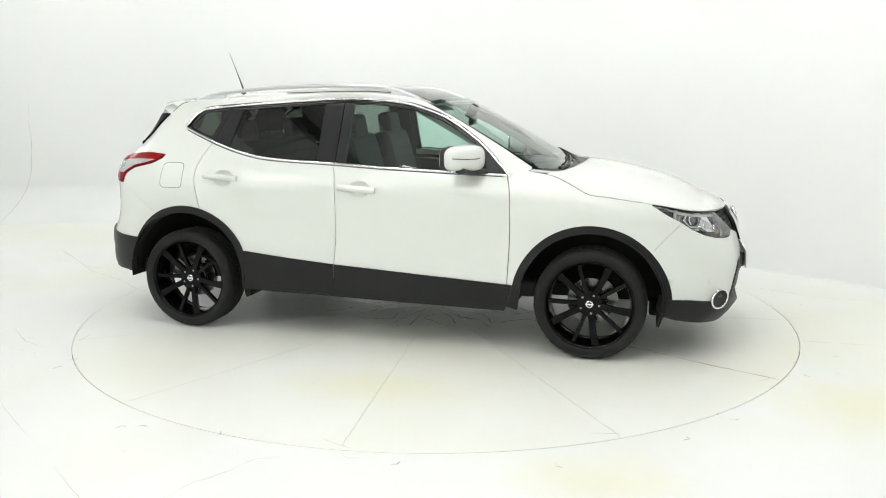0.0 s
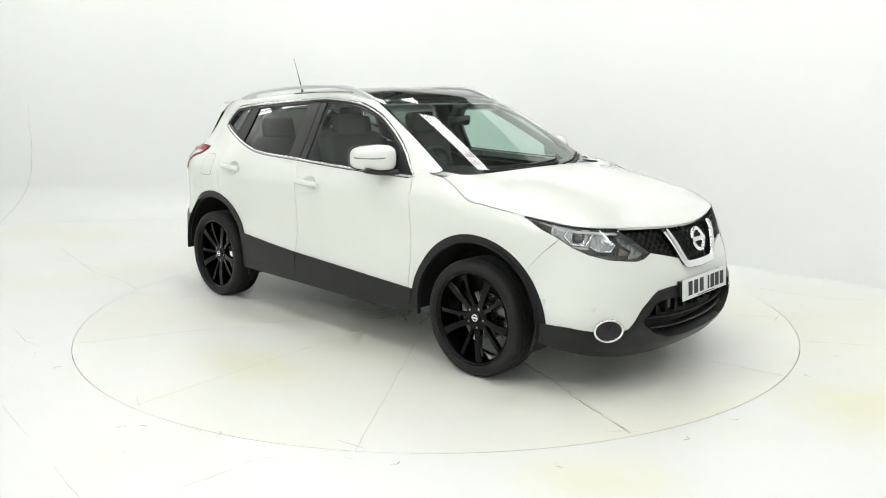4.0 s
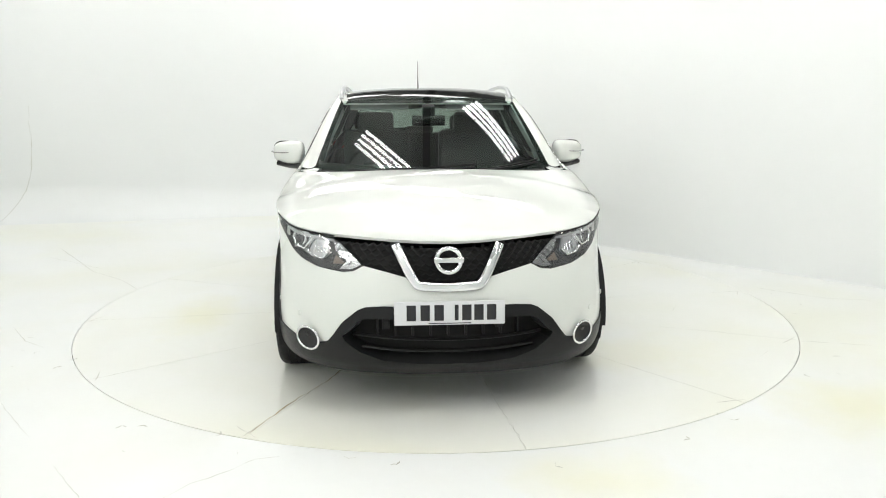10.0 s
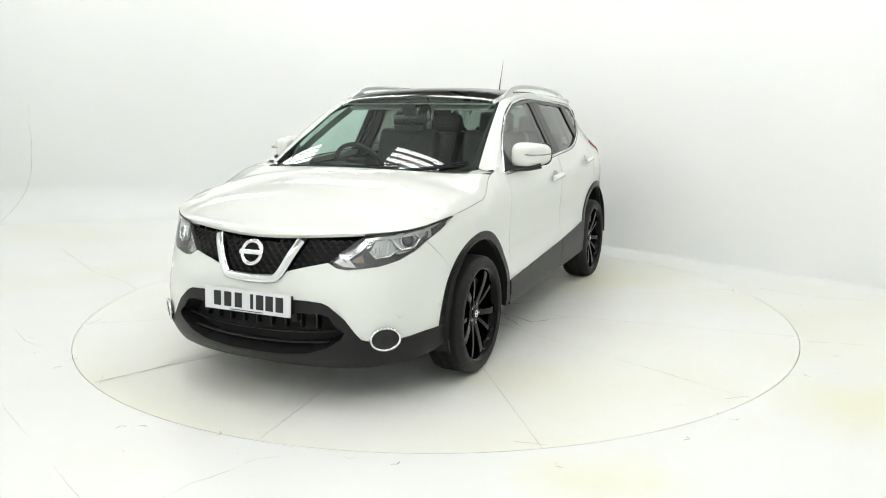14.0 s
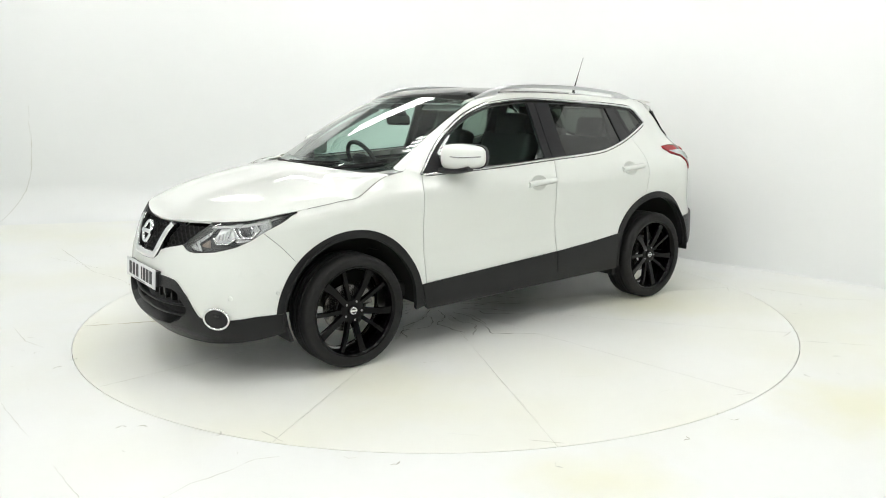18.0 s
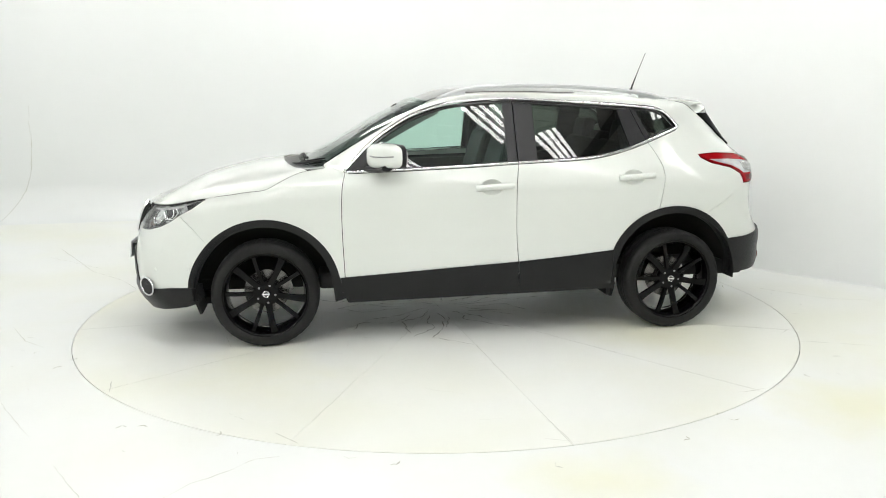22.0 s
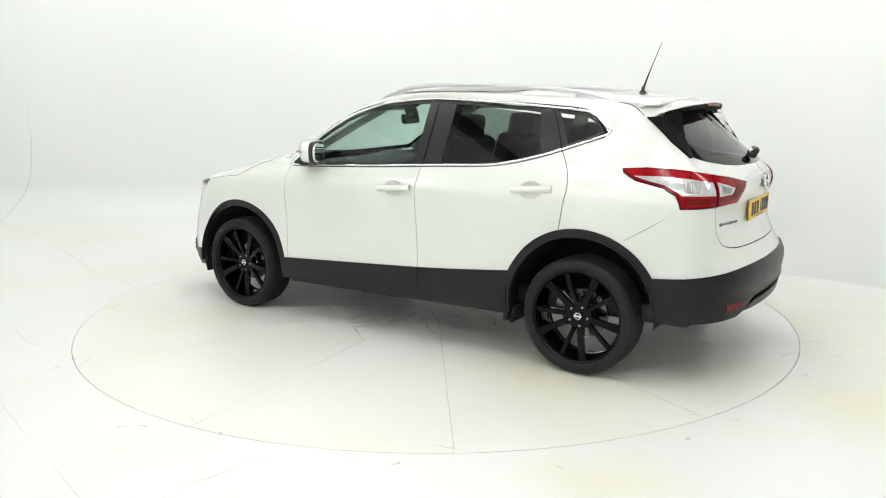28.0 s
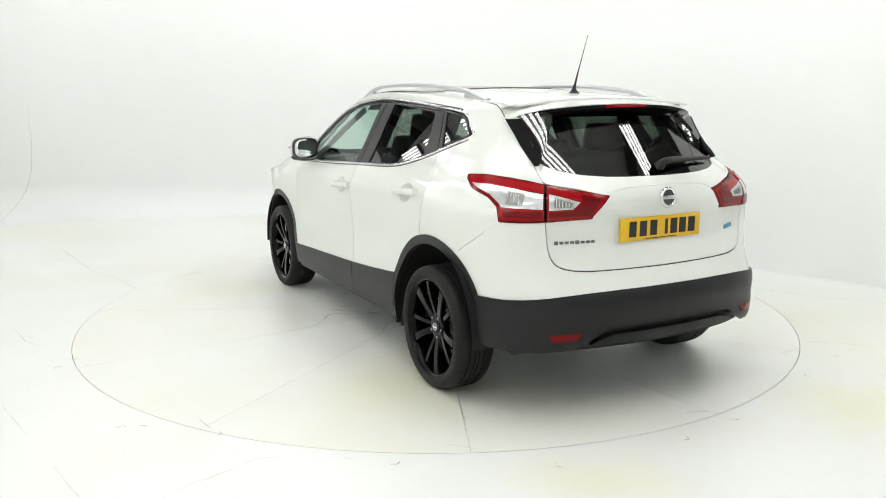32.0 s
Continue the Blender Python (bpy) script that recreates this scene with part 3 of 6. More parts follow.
def patch(name, outline, fn, mat, parent=None, label="", off=0.0, thick=0.012, step=(0.05, 0.05), flip=False, soft=0.006, facing=None):
    """A panel cut to an outline in the skin's two coordinates, laid on the skin at a height off, with a rim of some thickness."""
    bm = bmesh.new()
    vs = [bm.verts.new((a, b, 0)) for a, b in outline]
    bm.faces.new(vs)
    bm.normal_update()
    bmesh.ops.triangulate(bm, faces=bm.faces[:])
    lo = [min(p[i] for p in outline) for i in (0, 1)]
    hi = [max(p[i] for p in outline) for i in (0, 1)]
    for i in (0, 1):
        n = max(1, int(math.ceil((hi[i] - lo[i]) / step[i])))
        for k in range(1, n):
            co, no = [0, 0, 0], [0, 0, 0]
            co[i], no[i] = lo[i] + (hi[i] - lo[i]) * k / n, 1
            bmesh.ops.bisect_plane(bm, geom=bm.verts[:] + bm.edges[:] + bm.faces[:], plane_co=co, plane_no=no, dist=1e-6)
    bm.verts.ensure_lookup_table()
    bm.verts.index_update()
    front, back, normals = [], [], []
    for v in bm.verts:
        a, b = v.co.x, v.co.y
        n = skin_normal(fn, a, b, soft) * (-1 if flip else 1)
        p = fn(a, b)
        front.append(p + n * off)
        back.append(p + n * (off - thick))
        normals.append(facing(p, n) if facing else n)
    N = len(front)
    faces, kinds = [], []
    for f in bm.faces:
        idx = [v.index for v in f.verts]
        c = sum((normals[i] for i in idx), Vector())
        g = (front[idx[1]] - front[idx[0]]).cross(front[idx[2]] - front[idx[0]])
        if g.dot(c) < 0:
            idx = idx[::-1]
        faces.append(idx)
        kinds.append(0)
    if thick > 0:
        edges = [(e.verts[0].index, e.verts[1].index) for e in bm.edges if e.is_boundary]
        loops = {}
        for f in faces:
            for i in range(len(f)):
                loops[(f[i], f[(i + 1) % len(f)])] = 1
        for i, j in edges:
            if (i, j) not in loops:
                i, j = j, i
            faces.append([j, i, i + N, j + N])
            kinds.append(1)
    bm.free()
    me = bpy.data.meshes.new(name)
    me.from_pydata([tuple(v) for v in (front + back if thick > 0 else front)], [], faces)
    me.update()
    me.shade_smooth()
    loop_normals = []
    for poly, k in zip(me.polygons, kinds):
        for li in poly.loop_indices:
            vi = me.loops[li].vertex_index
            loop_normals.append(tuple(normals[vi]) if k == 0 else tuple(poly.normal))
    me.normals_split_custom_set(loop_normals)
    me.materials.append(mat)
    ob = new(name, me)
    if parent:
        ob.parent = parent
    if label:
        ob["label"] = label
    return ob


def mirrored(outline):
    return [(-a, b) for a, b in outline]


def strip_on(name, line, fn, width, mat, parent, label="", off=0.004, thick=0.006, n=6, flip=False):
    """A bead laid along a line on the skin: half-round section."""
    pts, nor = [], []
    for a, b in line:
        nrm = skin_normal(fn, a, b) * (-1 if flip else 1)
        pts.append(fn(a, b) + nrm * off)
        nor.append(nrm)
    bm = bmesh.new()
    rings = []
    for i, p in enumerate(pts):
        d = (pts[min(i + 1, len(pts) - 1)] - pts[max(i - 1, 0)]).normalized()
        s = nor[i].cross(d).normalized()
        ring = []
        for k in range(n + 1):
            t = math.pi * k / n
            ring.append(bm.verts.new(p + s * (width / 2) * math.cos(t) + nor[i] * thick * math.sin(t)))
        rings.append(ring)
    for A, B in zip(rings, rings[1:]):
        for k in range(n):
            bm.faces.new((A[k], A[k + 1], B[k + 1], B[k]))
        bm.faces.new((A[n], A[0], B[0], B[n]))
    bm.faces.new(rings[0])
    bm.faces.new(rings[-1][::-1])
    return part(name, bm, mat, parent, label, smooth=60)


def curve2(pts, per=5):
    return [(p.x, p.y) for p in spline([(a, b, 0) for a, b in pts], per)]


def arch(cx, r, a0, a1, n=28, zc=WHEEL_Z, squash=1.0):
    """Points of a wheel arch from angle a0 to a1 (degrees, 0 forwards, 90 up), as (x, z)."""
    return [(cx + r * math.cos(radians(a0 + (a1 - a0) * i / n)), zc + squash * r * math.sin(radians(a0 + (a1 - a0) * i / n))) for i in range(n + 1)]


def side_poly(pts):
    """(x, z) points of the flank into skin coordinates."""
    return [(ux(x), z) for x, z in pts]


car = new("car")
tagged(car, "white five-door SUV with black cladding and black alloy wheels", "car")

ARCH_OUT, ARCH_IN = 0.462, 0.415
REAR_ARCH_Z = 0.36
BELT = curve2([(0.835, 1.072), (0.52, 1.082), (0.066, 1.100), (-0.287, 1.118), (-0.642, 1.133), (-0.82, 1.150), (-1.00, 1.190), (-1.15, 1.236), (-1.408, 1.324)])
WINTOP = curve2([(0.835, 1.072), (0.765, 1.138), (0.69, 1.213), (0.592, 1.292), (0.416, 1.399), (0.238, 1.463), (0.10, 1.491), (-0.12, 1.511), (-0.302, 1.513), (-0.66, 1.494),
                 (-1.06, 1.466), (-1.25, 1.446), (-1.325, 1.405), (-1.408, 1.324)])
DOOR_F = curve2([(0.822, 1.066), (0.842, 0.982), (0.849, 0.842), (0.847, 0.665), (0.838, 0.43)])
DOOR_M = curve2([(-0.268, 1.112), (-0.250, 1.0), (-0.248, 0.85), (-0.256, 0.62), (-0.266, 0.487)])
DOOR_R = curve2([(-1.155, 1.236), (-1.215, 1.13), (-1.238, 1.04), (-1.226, 0.94), (-1.202, 0.79)])


def cut(line, x0=None, x1=None):
    """The stretch of an (x, z) line between two x, ends included."""
    xs = [p[0] for p in line]
    rev = xs[0] > xs[-1]
    L = sorted(line)
    fx, fz = [p[0] for p in L], [p[1] for p in L]
    x0 = fx[0] if x0 is None else x0
    x1 = fx[-1] if x1 is None else x1
    out = [(x0, float(np.interp(x0, fx, fz)))] + [p for p in L if x0 + 1e-4 < p[0] < x1 - 1e-4] + [(x1, float(np.interp(x1, fx, fz)))]
    return out[::-1] if rev else out


def lower(line, d):
    return [(x, z - d) for x, z in line]


G = 0.0022


def shifted(line, dx):
    return [(x + dx, z) for x, z in line]


# outlines of the flank panels, (x, z)
front_door = (lower(cut(BELT, -0.268 + G, 0.822), 0.004)[::-1] if BELT[0][0] < BELT[-1][0] else lower(cut(BELT, -0.268 + G, 0.822), 0.004))
front_door = front_door + shifted(DOOR_M, G)[1:] + [(-0.266 + G, 0.44), (0.83, 0.38)] + shifted(DOOR_F, -G)[::-1][:-1]
ra = arch(-HALF_BASE, ARCH_OUT - 0.02, 60, 34, 10, REAR_ARCH_Z)
rear_door = lower(cut(BELT, -1.15, -0.268 - G), 0.004) + shifted(DOOR_R, G)[1:] + ra + [(-0.895, 0.46), (-0.266 - G, 0.40)] + shifted(DOOR_M, -G)[::-1][:-1]
fender_edge = [(x, fender_top(ux(x)) - G) for x in np.linspace(1.625, 0.95, 16).tolist()]
fender_u = side_poly([(0.842, 0.40)] + shifted(DOOR_F, G)[::-1] + [(0.86, 1.108), (0.92, 1.112)] + fender_edge[::-1]) + [(1.143, fender_top(1.143) - 0.006), (1.058, 0.868)] + \
    [(0.9585, 0.820), (1.049, 0.740), (1.119, 0.662)] + side_poly(arch(HALF_BASE, ARCH_OUT - 0.02, 38, 165, 20))


def solve_u(test, a, b):
    """Arc position between a and b at which test changes sign."""
    fa = test(a)
    for _ in range(40):
        c = 0.5 * (a + b)
        if (test(c) > 0) == (fa > 0):
            a = c
        else:
            b = c
    return 0.5 * (a + b)


def tu(y, z):
    """Arc position of the tail's point with this true y and height."""
    u = solve_u(lambda u: body(u, z).y - abs(y), ux(-1.5), HALF)
    return u if y >= 0 else 2 * HALF - u


edge_in = [(4.855, 1.138), (4.735, 1.200), (4.660, 1.235), (4.575, 1.285), (4.485, 1.350), (4.405, 1.410), (4.345, 1.460)]
GATE_CORNER = curve2([(5.45, 0.728), (5.20, 0.729), (5.06, 0.735), (4.972, 0.754), (4.926, 0.790), (4.903, 0.850), (4.890, 0.955)], 4)
LAMP_TOP = [(4.318, 1.147), (4.45, 1.155), (4.61, 1.148), (4.74, 1.137), (4.87, 1.123)]
LAMP_LOW = [(4.328, 1.128), (4.398, 1.092), (4.546, 1.060), (4.618, 1.022), (4.634, 0.99), (4.644, 0.956), (4.88, 0.962)]
quarter_u = side_poly(shifted(DOOR_R, -G)[::-1] + lower(cut(BELT, -1.408, -1.16), 0.006) + [(-1.424, 1.337), (-1.36, 1.395), (-1.325, 1.425), (-1.26, 1.452), (-1.20, 1.475), (-1.28, 1.497), (-1.42, 1.490), (-1.53, 1.483)]) + \
    [(a - 0.003, b) for a, b in edge_in[::-1]] + [(a, b + 0.003) for a, b in (LAMP_TOP[:4] + [(4.866, 1.124)])[::-1]] + [(a, b - 0.003) for a, b in LAMP_LOW[:6]] + [(4.503, 0.8625), (4.365, 0.7795)] + side_poly(arch(-HALF_BASE, ARCH_OUT - 0.02, 122, 62, 20, REAR_ARCH_Z))

# the nose, in skin coordinates of its left half
LAMP = [(1.140, fender_top(1.14) - 0.010), (1.05, fender_top(1.05) - 0.011), (0.96, fender_top(0.96) - 0.012), (0.868, fender_top(0.868) - 0.012), (0.734, fender_top(0.734) - 0.012),
        (0.62, fender_top(0.62) - 0.012), (0.525, 0.802), (0.428, 0.732), (0.474, 0.709), (0.53, 0.702), (0.686, 0.717), (0.80, 0.744), (0.892, 0.782), (0.955, 0.820), (1.055, 0.868)]
GRILLE_HALF = [(0.0, fender_top(0.0) - 0.010), (uf(0.2), fender_top(uf(0.2)) - 0.010), (uf(0.4), fender_top(uf(0.4)) - 0.010), (0.615, fender_top(0.615) - 0.012),
               (0.520, 0.80), (0.424, 0.733), (uf(0.30), 0.708), (uf(0.205), 0.684), (uf(0.175), 0.649), (uf(0.145), 0.632), (0.0, 0.625)]
WHITE_LOW = [(ux(1.735), 0.385), (0.90, 0.378), (0.82, 0.366), (0.70, 0.352), (0.632, 0.356), (0.590, 0.366), (0.56, 0.40), (0.511, 0.468), (0.434, 0.531), (0.40, 0.545), (0.32, 0.552), (0.0, 0.556)]


def whole(half):
    """Close a left-half outline, which starts and ends on the centre line, with its mirror image."""
    return half + [(-a, b) for a, b in half[::-1] if abs(a) > 1e-6]


bumper_half = GRILLE_HALF[::-1][:6] + [(a, b - 0.002) for a, b in LAMP[7:14]] + [(1.0465, 0.740), (1.117, 0.662)] + \
    [(ux(x), z) for x, z in arch(HALF_BASE, ARCH_OUT - 0.02, 40, 8, 12)] + WHITE_LOW
clad_half = [(a, b) for a, b in WHITE_LOW[::-1]] + [(ux(1.72), 0.290), (ux(1.80), 0.262), (uf(0.74), 0.232), (uf(0.60), 0.212), (uf(0.4), 0.205), (0.0, 0.203)]
INTAKE = [(0.0, 0.492), (uf(0.38), 0.492), (uf(0.425), 0.48), (uf(0.455), 0.44), (uf(0.50), 0.40), (uf(0.485), 0.375), (uf(0.42), 0.325), (uf(0.32), 0.288), (uf(0.16), 0.273), (0.0, 0.270)]

def ellipse(cx, cz, a, b, n=28):
    return [(cx + a * math.cos(2 * math.pi * i / n), cz + b * math.sin(2 * math.pi * i / n)) for i in range(n)]


DISH_F, DISH_R = (-0.085, 0.968, 0.072, 0.050), (-1.025, 1.012, 0.072, 0.050)


def with_hole(outline, dish):
    """Open an oval hole in a panel's outline, by a cut from its nearest corner."""
    hole = ellipse(*dish)
    area = lambda o: sum(p[0] * q[1] - q[0] * p[1] for p, q in zip(o, o[1:] + o[:1]))
    if area(hole) * area(outline) > 0:
        hole = hole[::-1]
    i, k = min(((i, k) for i in range(len(outline)) for k in range(len(hole))), key=lambda t: math.dist(outline[t[0]], hole[t[1]]))
    return outline[: i + 1] + hole[k:] + hole[: k + 1] + outline[i:]


def car_panels():
    for s in (1, -1):
        M = (lambda o: side_poly(o)) if s > 0 else (lambda o: mirrored(side_poly(o)))
        fd = patch("front_door", M(with_hole(front_door, DISH_F)), body, PAINT, car)
        rd = patch("rear_door", M(with_hole(rear_door, DISH_R)), body, PAINT, car)
        patch("front_fender", fender_u if s > 0 else mirrored(fender_u), body, PAINT, car, facing=fender_facing)
        patch("rear_quarter_panel", quarter_u if s > 0 else mirrored(quarter_u), body, PAINT, car)
        doors[s] = (fd, rd)
        # arch trims and sills
        o = arch(HALF_BASE, ARCH_OUT, 5, 168, 40)
        i = arch(HALF_BASE, ARCH_IN, 168, 0, 40)
        patch("arch_trim", M(o + [(0.835, 0.29), (0.90, 0.27)] + i + [(1.735, 0.29)]), body, CLAD, car, off=0.0025, thick=0.03, label="dark grey plastic wheel-arch trim")
        o = arch(-HALF_BASE, ARCH_OUT, 24, 152, 36, REAR_ARCH_Z)
        i = arch(-HALF_BASE, ARCH_IN, 180, 4, 40, REAR_ARCH_Z)
        patch("arch_trim", M([(-0.895, 0.30)] + o + [(-1.765, 0.44), (-1.735, 0.36)] + i + [(-0.915, 0.30)]), body, CLAD, car, off=0.009, thick=0.03, label="dark grey plastic wheel-arch trim")
        cl = patch("door_cladding", M([(0.868, 0.425), (0.42, 0.450), (-0.263, 0.489), (-0.266, 0.335), (0.845, 0.325)]), body, CLAD, fd, off=0.010, thick=0.02)
        cl = patch("door_cladding", M([(-0.269, 0.489), (-0.60, 0.515), (-0.90, 0.544), (-0.888, 0.345), (-0.27, 0.335)]), body, CLAD, rd, off=0.010, thick=0.02)
        patch("sill", M([(0.86, 0.330), (-0.90, 0.345), (-0.90, 0.29), (0.82, 0.262)]), body, CLAD, car, off=0.006, thick=0.03)
    patch("front_bumper", whole(bumper_half), body, PAINT, car)
    left = clad_half + INTAKE[::-1]
    patch("lower_bumper", left, body, CLAD, car, off=0.008, thick=0.11, label="dark grey plastic lower bumper")
    patch("lower_bumper", mirrored(left), body, CLAD, car, off=0.008, thick=0.11, label="dark grey plastic lower bumper")
    # bonnet
    edge = []
    for u in list(np.linspace(0.0, uf(0.6), 14)) + list(np.linspace(uf(0.64), ux(1.05), 26)):
        p = body(u, fender_top(u))
        edge.append((p.x - (0.002 if u < 0.5 else 0), p.y - (0.003 if u >= 0.5 else 0)))
    back = [(1.075, 0.735), (1.13, 0.62), (1.175, 0.45), (1.205, 0.25), (1.215, 0.0)]
    half = edge + back
    patch("bonnet", half + [(x, -y) for x, y in half[::-1] if y > 1e-6], hood, PAINT, car, step=(0.04, 0.04), thick=0.015, facing=hood_facing)
    # roof: white edges, dark glass panel
    side = [(0.30, 0.575), (0.20, 0.60), (0.0, 0.612), (-0.4, 0.618), (-0.9, 0.606), (-1.4, 0.585), (-1.62, 0.56)]
    back = [(-1.64, 0.4), (-1.65, 0.0)]
    half = [(0.335, 0.0), (0.33, 0.25), (0.318, 0.45)] + side + back
    patch("roof_panel", half + [(x, -y) for x, y in half[::-1] if y > 1e-6], roof, PAINT, car, step=(0.08, 0.06))
    pane = [(0.338, 0.0), (0.333, 0.25), (0.318, 0.45), (0.295, 0.535), (0.22, 0.555), (0.0, 0.562), (-0.6, 0.562), (-0.72, 0.53), (-0.75, 0.42), (-0.76, 0.0)]
    patch("glass_roof", pane + [(x, -y) for x, y in pane[::-1] if y > 1e-6], roof, PIANO, car, "dark panoramic glass roof", off=0.004, thick=0.003, step=(0.08, 0.06))
    # windscreen
    patch("windscreen", [(-0.995, 0.0), (0.995, 0.0), (0.995, 1.0), (-0.995, 1.0)], screen, GLASS_W, car, "tinted laminated windscreen", off=0.002, thick=0.0, step=(0.05, 0.1), facing=screen_facing)
    for name, o in (("screen_band", [(-1, 0.955), (1, 0.955), (1, 1.0), (-1, 1.0)]), ("screen_band", [(-1, 0.0), (1, 0.0), (1, 0.12), (0.93, 0.085), (-0.93, 0.085), (-1, 0.12)]),
                    ("screen_band", [(0.92, 0.08), (1.0, 0.08), (1.0, 0.96), (0.96, 0.96)]), ("screen_band", [(-1.0, 0.08), (-0.92, 0.08), (-0.96, 0.96), (-1.0, 0.96)])):
        patch(name, o, screen, PIANO, car, off=-0.002, thick=0.0, step=(0.05, 0.1), facing=screen_facing)


def loft(name, A, B, mat, parent, label="", bulge=0.0, n=4, toward=None):
    """A skin between two lines of equal count, with a slight outward bulge."""
    verts, faces = [], []
    for p, q in zip(A, B):
        p, q = Vector(p), Vector(q)
        for k in range(n + 1):
            t = k / n
            v = p.lerp(q, t)
            if toward is not None:
                v += Vector(toward) * bulge * 4 * t * (1 - t)
            verts.append(v)
    w = n + 1
    for i in range(len(A) - 1):
        for k in range(n):
            a = i * w + k
            faces.append((a, a + 1, a + 1 + w, a + w))
    return link_mesh(name, verts, faces, mat, parent, label)


def resample(line, n):
    L = [Vector(p) for p in line]
    d = [0.0]
    for p, q in zip(L, L[1:]):
        d.append(d[-1] + (q - p).length)
    out = []
    for i in range(n):
        t = d[-1] * i / (n - 1)
        k = min(max(int(np.searchsorted(d, t)), 1), len(L) - 1)
        f = (t - d[k - 1]) / max(1e-9, d[k] - d[k - 1])
        out.append(L[k - 1].lerp(L[k], f))
    return out


def pillars():
    """The white cant rail and A pillar from the side windows' upper line to the roof and the windscreen."""
    for s in (1, -1):
        low = [body(ux(x), z + 0.004) for x, z in WINTOP if x > -1.25]
        i0 = min(range(len(low)), key=lambda i: abs(low[i].x - 0.22))
        a1, a2 = low[: i0 + 1], low[i0:]
        g = [screen(1.0, b) + Vector((0, 0, 0.003)) for b in np.linspace(0, 1, 20)]
        g = [Vector((0.93, 0.765, 1.092))] + g
        r = [roof(x, y) for x, y in ((0.27, 0.59), (0.20, 0.603), (0.0, 0.615), (-0.4, 0.621), (-0.9, 0.609), (-1.25, 0.592))]
        top = resample(g, len(a1)) + resample(r, len(a2))[1:]
        bot = a1 + a2[1:]
        f = lambda L: [Vector((p.x, s * p.y, p.z)) for p in L]
        loft("cant_rail", f(bot), f(top), PAINT, car, bulge=0.014, n=5, toward=(0.0, 0.6 * s, 0.8))
        A = [body(ux(0.845), 1.074), Vector((0.93, 0.765, 1.089)), screen(1.0, 0.0) + Vector((0, 0, -0.002)), screen(0.95, 0.0) + Vector((0, 0, -0.004))]
        B = [body(ux(0.89), fender_top(ux(0.89)) - 0.004), body(ux(0.97), fender_top(ux(0.97)) - 0.004), hood(1.068, 0.765) + Vector((0, 0, -0.001)), hood(1.092, 0.70) + Vector((0, 0, -0.002))]
        loft("scuttle_corner", f(A), f(B), PAINT, car, n=3)
        bot = [body(ux(x), z) for x, z in ((-1.17, 1.464), (-1.20, 1.475), (-1.28, 1.497), (-1.36, 1.494), (-1.42, 1.490), (-1.53, 1.483))] + [body(4.343, 1.460)]
        top = [roof(x, y) + Vector((0, 0, -0.002)) for x, y in ((-1.20, 0.592), (-1.25, 0.590), (-1.32, 0.587), (-1.38, 0.583), (-1.44, 0.579), (-1.55, 0.567), (-1.63, 0.552))]
        loft("rear_cant_rail", f(bot), f(top), PAINT, car, bulge=0.008, n=4, toward=(0.0, 0.6 * s, 0.8))


doors = {}
car_panels()
pillars()

# ---------- the tail ----------
def tail_whole(half):
    """Close a left-half tail outline, which starts and ends on the centre line, with its mirror image."""
    return half + [(2 * HALF - a, b) for a, b in half[::-1] if abs(a - HALF) > 1e-6]


def right(o):
    return [(2 * HALF - a, b) for a, b in o]


GLASS_LOW = [(HALF, 1.147), (5.39, 1.148), (5.27, 1.151), (5.13, 1.161), (4.99, 1.180), (4.86, 1.200)]
CLAD_TOP = [(HALF, 0.640), (5.282, 0.638), (5.12, 0.634), (4.989, 0.626), (4.857, 0.613), (4.684, 0.595), (4.514, 0.588)]


def rear_glass(u, z):
    """The rear window's straight-drawn sheet."""
    return body(u, 1.14).lerp(body(u, 1.47), (z - 1.14) / 0.33)


def rear_facing(p, n):
    """The even outward direction of the rear window's sheet."""
    return Vector((-0.72, 0.54 * p.y, 0.69 + 0.25 * (p.z - 1.3))).normalized()


def side_facing(p, n):
    """The even outward direction of a side window's sheet."""
    nx = 0.035 * p.x if p.x > -0.5 else -0.0175 + 0.12 * (p.x + 0.5)
    return Vector((nx, math.copysign(1.0, p.y), 0.50 + 0.25 * (p.z - 1.3))).normalized()


